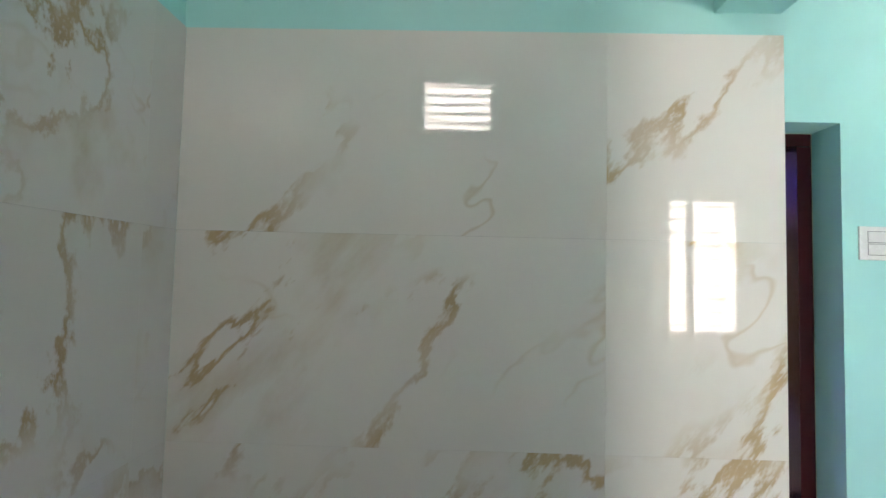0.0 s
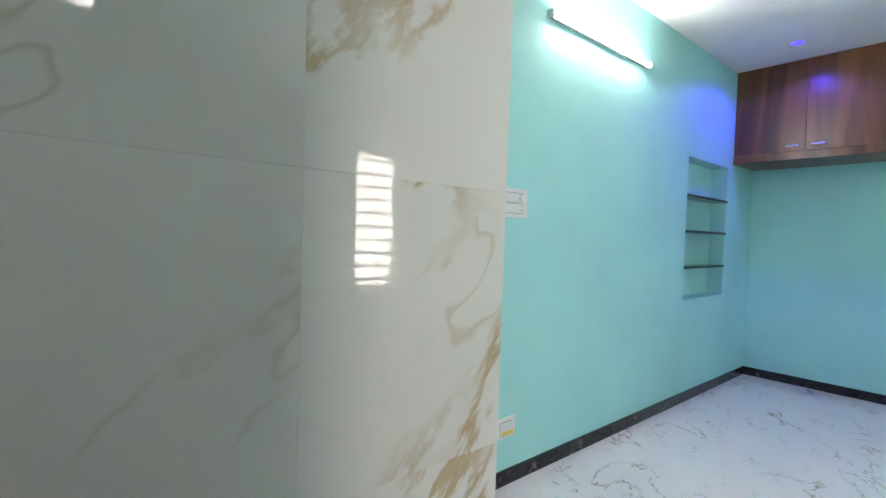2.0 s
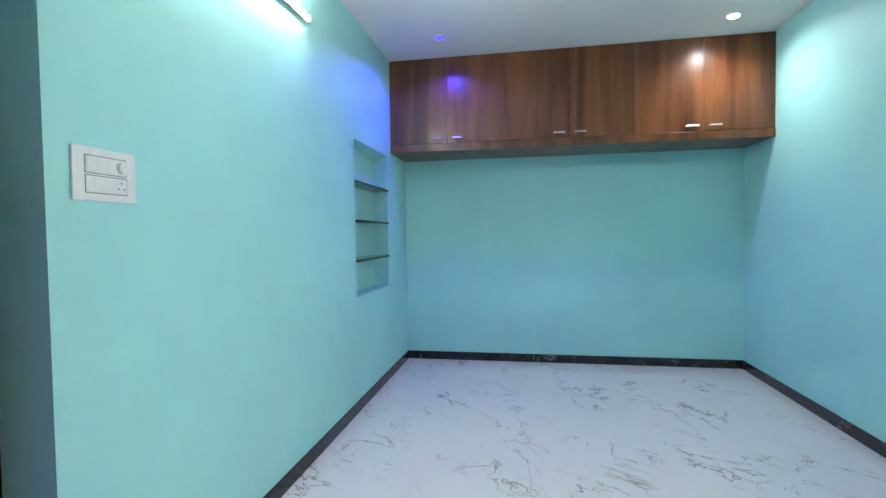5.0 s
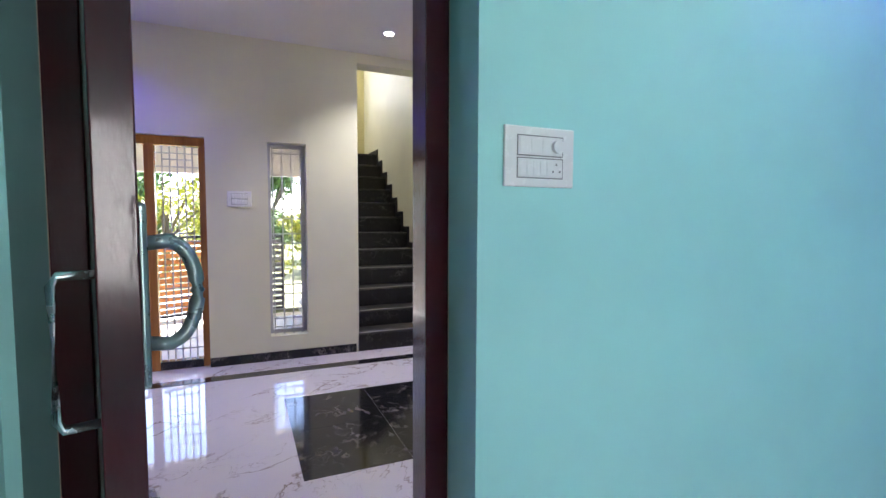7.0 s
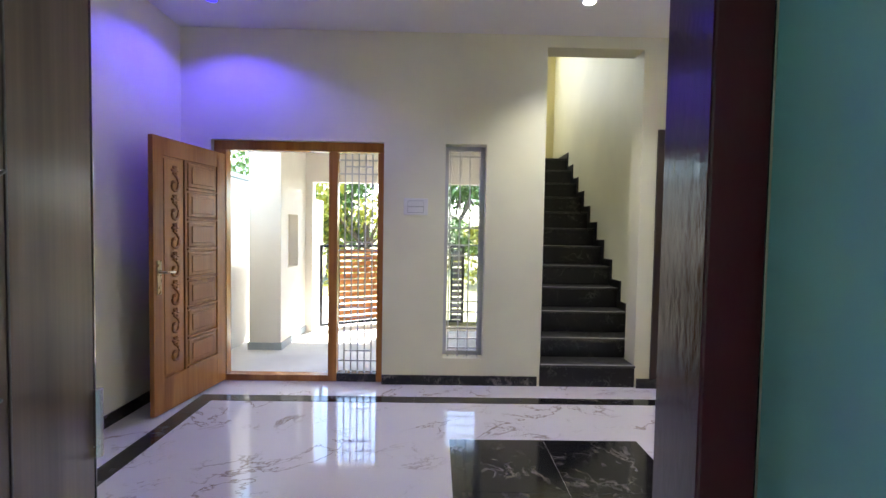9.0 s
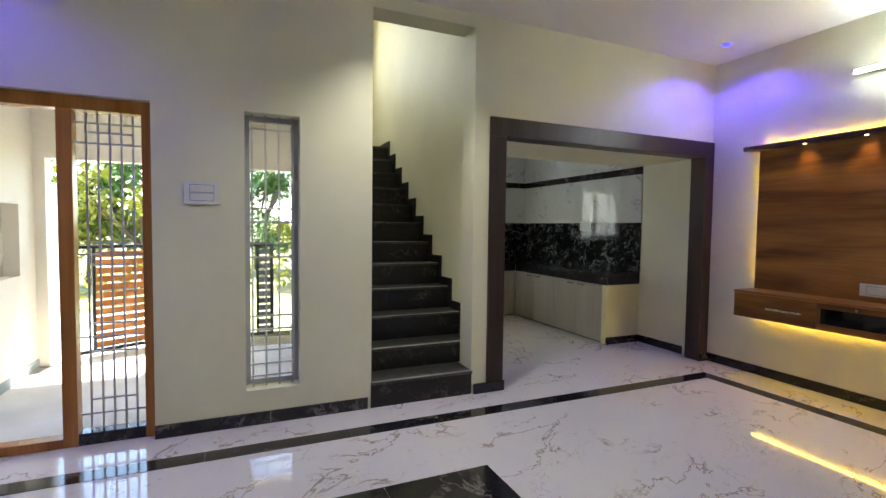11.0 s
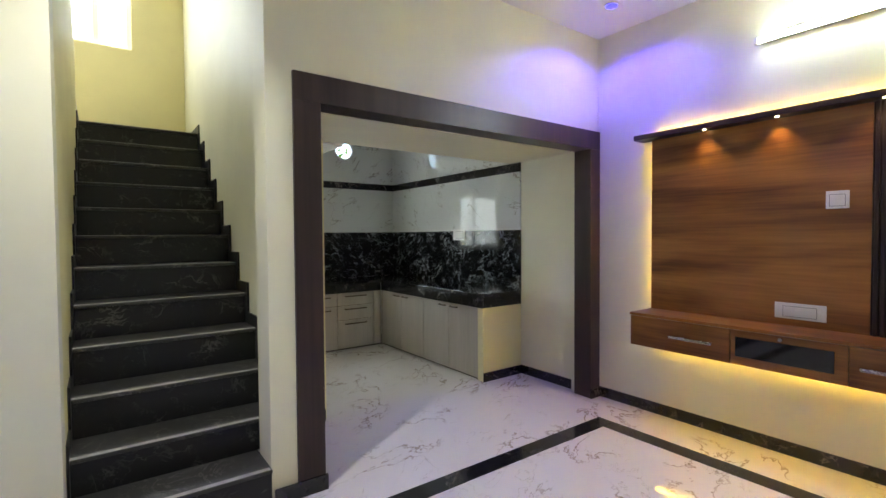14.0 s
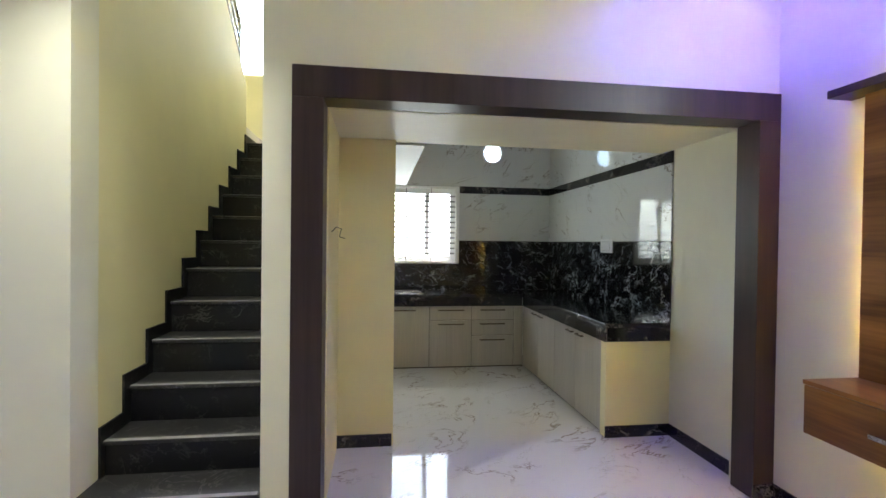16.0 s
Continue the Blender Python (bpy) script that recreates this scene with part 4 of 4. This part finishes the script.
def unit_doors(name, x0, x1, y0, y1, faces, label):
    """A base unit; faces: (axis, fixed, a, b, z0, z1, handle) for each front."""
    u = thing(name, ((x0 + x1) / 2, (y0 + y1) / 2, 0), label, "cabinet", "kitchen base units")
    # dark body paints the shadow seen between the fronts
    part("body", boxes([(x0, x1, y0, y1, F, 0.675)]), CARCASS, u)
    for axis, f, a, b, z0, z1, hs in faces:
        row = (a + 0.004, b - 0.004, f, f + 0.018, z0 + 0.004, z1 - 0.004) if axis == "y" else (f, f + 0.018, a + 0.004, b - 0.004, z0 + 0.004, z1 - 0.004)
        d = part("front", boxes([row], 0.001), CABINET, u)
        for h0, h1, hz in hs:
            if axis == "y":
                pts = [(h0, f, hz), (h0, f - 0.025, hz), (h1, f - 0.025, hz), (h1, f, hz)]
            else:
                pts = [(f, h0, hz), (f - 0.025, h0, hz), (f - 0.025, h1, hz), (f, h1, hz)]
            part("handle", tube(pts, 0.008, 8), BRONZE, d, "dark bronze bar handle")


EYS = [7.935, 8.44, 8.95, 9.46, 9.99]
for i in range(0, 4, 2):
    a, m, b = EYS[i], EYS[i + 1], EYS[i + 2]
    unit_doors("base_unit", 6.50, KE - 0.002, a, b, [("x", 6.482, a, m, F + 0.015, 0.672, [(m - 0.16, m - 0.05, 0.635)]), ("x", 6.482, m, b, F + 0.015, 0.672, [(m + 0.05, m + 0.16, 0.635)])],
               "grey-beige kitchen base unit with two doors")
unit_doors("base_unit", 5.83, 6.478, 10.01, KN - 0.012, [("y", 9.992, 5.83, 6.36, 0.50, 0.672, [(5.94, 6.24, 0.625)]), ("y", 9.992, 5.83, 6.36, 0.31, 0.50, [(5.94, 6.24, 0.455)]),
                                                          ("y", 9.992, 5.83, 6.36, F + 0.015, 0.31, [(5.94, 6.24, 0.26)]), ("y", 9.992, 6.36, 6.478, F + 0.015, 0.672, [])], "grey-beige kitchen unit with three drawers")
unit_doors("base_unit", 5.31, 5.83, 10.01, KN - 0.012, [("y", 9.992, 5.31, 5.83, 0.50, 0.672, [(5.42, 5.73, 0.625)]), ("y", 9.992, 5.31, 5.83, F + 0.015, 0.50, [(5.42, 5.73, 0.455)])],
           "grey-beige kitchen unit with a drawer and door")
unit_doors("base_unit", 4.70, 5.31, 10.01, KN - 0.012, [("y", 9.992, 4.70, 5.31, F + 0.015, 0.672, [(4.88, 5.14, 0.625)])], "grey-beige kitchen unit with one door")
sink = thing("kitchen_sink", (5.0, 10.25, 0.82), "steel kitchen sink set in the worktop", "sink")
part("rim", boxes([(4.75, 5.22, 10.04, 10.08, 0.82, 0.826), (4.75, 5.22, 10.42, 10.46, 0.82, 0.826), (4.75, 4.79, 10.08, 10.42, 0.82, 0.826), (5.18, 5.22, 10.08, 10.42, 0.82, 0.826)], 0.002), STEEL, sink)
part("bowl", boxes([(4.79, 5.18, 10.08, 10.42, 0.8205, 0.822)]), STEEL, sink)
wire = thing("loose_wires", (4.41, 7.5, 1.6), "loose black wires sticking out of the wall", "wire")
part("wire", tube([(4.40, 7.35, 1.50), (4.43, 7.34, 1.53), (4.46, 7.35, 1.52), (4.45, 7.33, 1.47), (4.48, 7.35, 1.46)], 0.003, 6), BLACKMETAL, wire)
structure("wall_kitchen_west", [(4.372, 4.40, NT, 7.88, F, 2.205)], YELLOW, "pale yellow wall beside the kitchen opening", "wall")

# ---- outside ----
structure("porch_floor", [(-0.6, 3.05, NT, 9.6, -0.35, -0.15)], CONCRETE, "dusty grey concrete porch floor", "floor")
structure("ground", [(-300, 300, 11.2, 600, -0.40, -0.32), (-300, 1.9, 9.6, 11.2, -0.40, -0.32), (-300, -0.6, -300, 9.6, -0.40, -0.32), (7.4, 300, -300, 11.2, -0.40, -0.32), (-0.6, 7.4, -300, -1.0, -0.40, -0.32)],
          GROUND, "dry green field", "ground")
structure("driveway", [(-0.6, 1.88, 9.6, 13.0, -0.31, -0.16)], CONCRETE, "pale concrete drive", "road")
structure("porch_ceiling", [(-0.13, 3.05, NT, 9.62, 2.75, 2.9)], PORCH, "cream porch ceiling", "ceiling")
structure("porch_column", [(-0.13, 0.13, 8.36, 9.45, -0.15, 2.75), (0.13, 0.26, 8.36, 8.62, -0.15, 2.75), (0.13, 0.26, 9.08, 9.45, -0.15, 2.75), (0.13, 0.26, 8.62, 9.08, -0.15, 0.86), (0.13, 0.26, 8.62, 9.08, 1.56, 2.75)],
          PORCH, "cream porch wall with a recess", "wall")
structure("porch_beam", [(-0.13, 3.05, 9.45, 9.62, 2.06, 2.75), (0.26, 0.36, 9.45, 9.62, -0.15, 2.06)], PORCH, "cream beam over the porch opening", "wall")
structure("compound_wall", [(-0.55, -0.34, NT, 8.3, -0.3, 1.60), (-0.55, -0.34, 8.3, 13.0, -0.3, 1.98)], WALLWHITE, "white compound wall", "wall")
structure("neighbour_wall", [(-1.8, -1.6, 6.0, 14.0, -0.3, 2.30), (-1.86, -1.54, 6.0, 14.0, 2.30, 2.38)], GREYWALL, "grey cement wall next door", "wall")
structure("porch_plinth", [(-0.15, 0.275, 8.345, 9.46, -0.15, -0.06)], GREYWALL, "grey cement plinth at the porch wall", "trim")
structure("wall_next_house", [(-1.5, 8.0, -2.6, -2.4, -0.32, 6.0)], PORCH, "sunlit beige wall of the house behind", "wall")
structure("porch_wall_east", [(2.9, 3.06, NT, 9.62, -0.15, 2.75)], PORCH, "cream porch wall beside the stair", "wall")


lamp = thing("porch_lamp", (0.62, 7.9, 2.75), "small white lamp on the porch ceiling, lit", "lamp")
part("base", tube([(0.62, 7.9, 2.75), (0.62, 7.9, 2.735)], 0.05, 16), PLASTIC, lamp)
part("bulb", tube([(0.62, 7.9, 2.735), (0.62, 7.9, 2.68)], 0.03, 14), WHITE_LENS, lamp)


def gate(at, turn, width, slat, label):
    g = thing("gate", (0, 0, 0), label, "gate")
    H = 1.30
    for x in (0.0, width - 0.04):
        part("post", boxes([(x, x + 0.04, -0.02, 0.02, 0.05, H)], 0.003), BLACKMETAL, g)
    for z in (0.05, H - 0.04):
        part("rail", boxes([(0.04, width - 0.04, -0.02, 0.02, z, z + 0.04)], 0.003), BLACKMETAL, g)
    part("upright", boxes([(0.28, 0.31, -0.015, 0.015, 0.09, H - 0.04)]), BLACKMETAL, g)
    n = 12
    for i in range(n):
        z = 0.10 + (H - 0.15) * i / n
        part("slat", boxes([(0.31, width - 0.04, -0.012, 0.012, z, z + 0.072)], 0.003), slat, g)
    g.matrix_basis = pose(*at, 0, 0, turn)


gate((0.42, 9.66, -0.17), 30, 1.6, SLAT, "half-open gate with orange wooden slats in black frame")
gate((2.15, 10.1, -0.17), 5, 0.50, GRILLE, "grey metal gate leaf with slats")


def leaf_cloud(bm, centre, radius, count, size, rng):
    for _ in range(count):
        d = Vector((rng.gauss(0, 1), rng.gauss(0, 1), rng.gauss(0, 1))).normalized() * (rng.random() ** 0.45)
        p = Vector(centre) + Vector((d.x * radius[0], d.y * radius[1], d.z * radius[2]))
        q = Euler((rng.uniform(-1.2, 1.2), rng.uniform(-1.2, 1.2), rng.uniform(0, 6.3))).to_matrix()
        s = size * rng.uniform(0.6, 1.3)
        vs = [bm.verts.new(p + q @ Vector(c)) for c in ((-s, 0, 0), (0, -s * 0.45, s * 0.1), (s, 0, 0), (0, s * 0.45, s * 0.1))]
        bm.faces.new(vs)


def tree(at, h, r, seed, material, label):
    rng = random.Random(seed)
    t = thing("tree", at, label, "tree", "trees beyond the gate")
    x, y, z = at
    bm = bmesh.new()
    for k in range(6):
        a = k * 1.05 + rng.random()
        add_tube(bm, [(x, y, z + h * 0.30), (x + r * 0.3 * math.cos(a), y + r * 0.3 * math.sin(a), z + h * 0.5), (x + r * 0.6 * math.cos(a), y + r * 0.6 * math.sin(a), z + h * 0.7)], 0.05, 6)
    add_tube(bm, [(x, y, z), (x + 0.05, y, z + h * 0.25), (x, y, z + h * 0.55)], 0.11, 8)
    part("trunk", bm, BARK, t)
    bm = bmesh.new()
    for _ in range(14):
        c = (x + rng.uniform(-1, 1) * r * 0.75, y + rng.uniform(-1, 1) * r * 0.75, z + h * rng.uniform(0.35, 0.9))
        leaf_cloud(bm, c, (r * 0.42, r * 0.42, h * 0.14), 210, 0.12, rng)
    part("crown", bm, material, t)


rng = random.Random(4)
for i in range(9):
    tree((-6 + i * 2.1 + rng.uniform(-0.6, 0.6), rng.uniform(17, 24), -0.32), rng.uniform(3.0, 4.6) * (0.5 if i > 4 else 1.0), rng.uniform(1.4, 2.1), i, LEAF if i % 3 else LEAF_YELLOW, "leafy green tree beyond the gate")
tree((-2.6, 10.5, -0.32), 4.2, 1.0, 33, LEAF, "broad-leaved green tree over the grey wall")
tree((9.5, 16, -0.32), 4.5, 2.0, 41, LEAF, "leafy green tree behind the kitchen")
tree((4.6, 17.5, -0.32), 1.9, 1.6, 42, LEAF_YELLOW, "yellow-green tree behind the kitchen")
bm = bmesh.new()
for i in range(60):
    leaf_cloud(bm, (-14 + i * 0.75, rng.uniform(14, 16), 0.25), (0.6, 0.8, 0.5), 90, 0.11, rng)
tagged(part("shrubs", bm, LEAF_YELLOW), "low yellow-green shrubs along the field", "shrubs", kind="stuff")
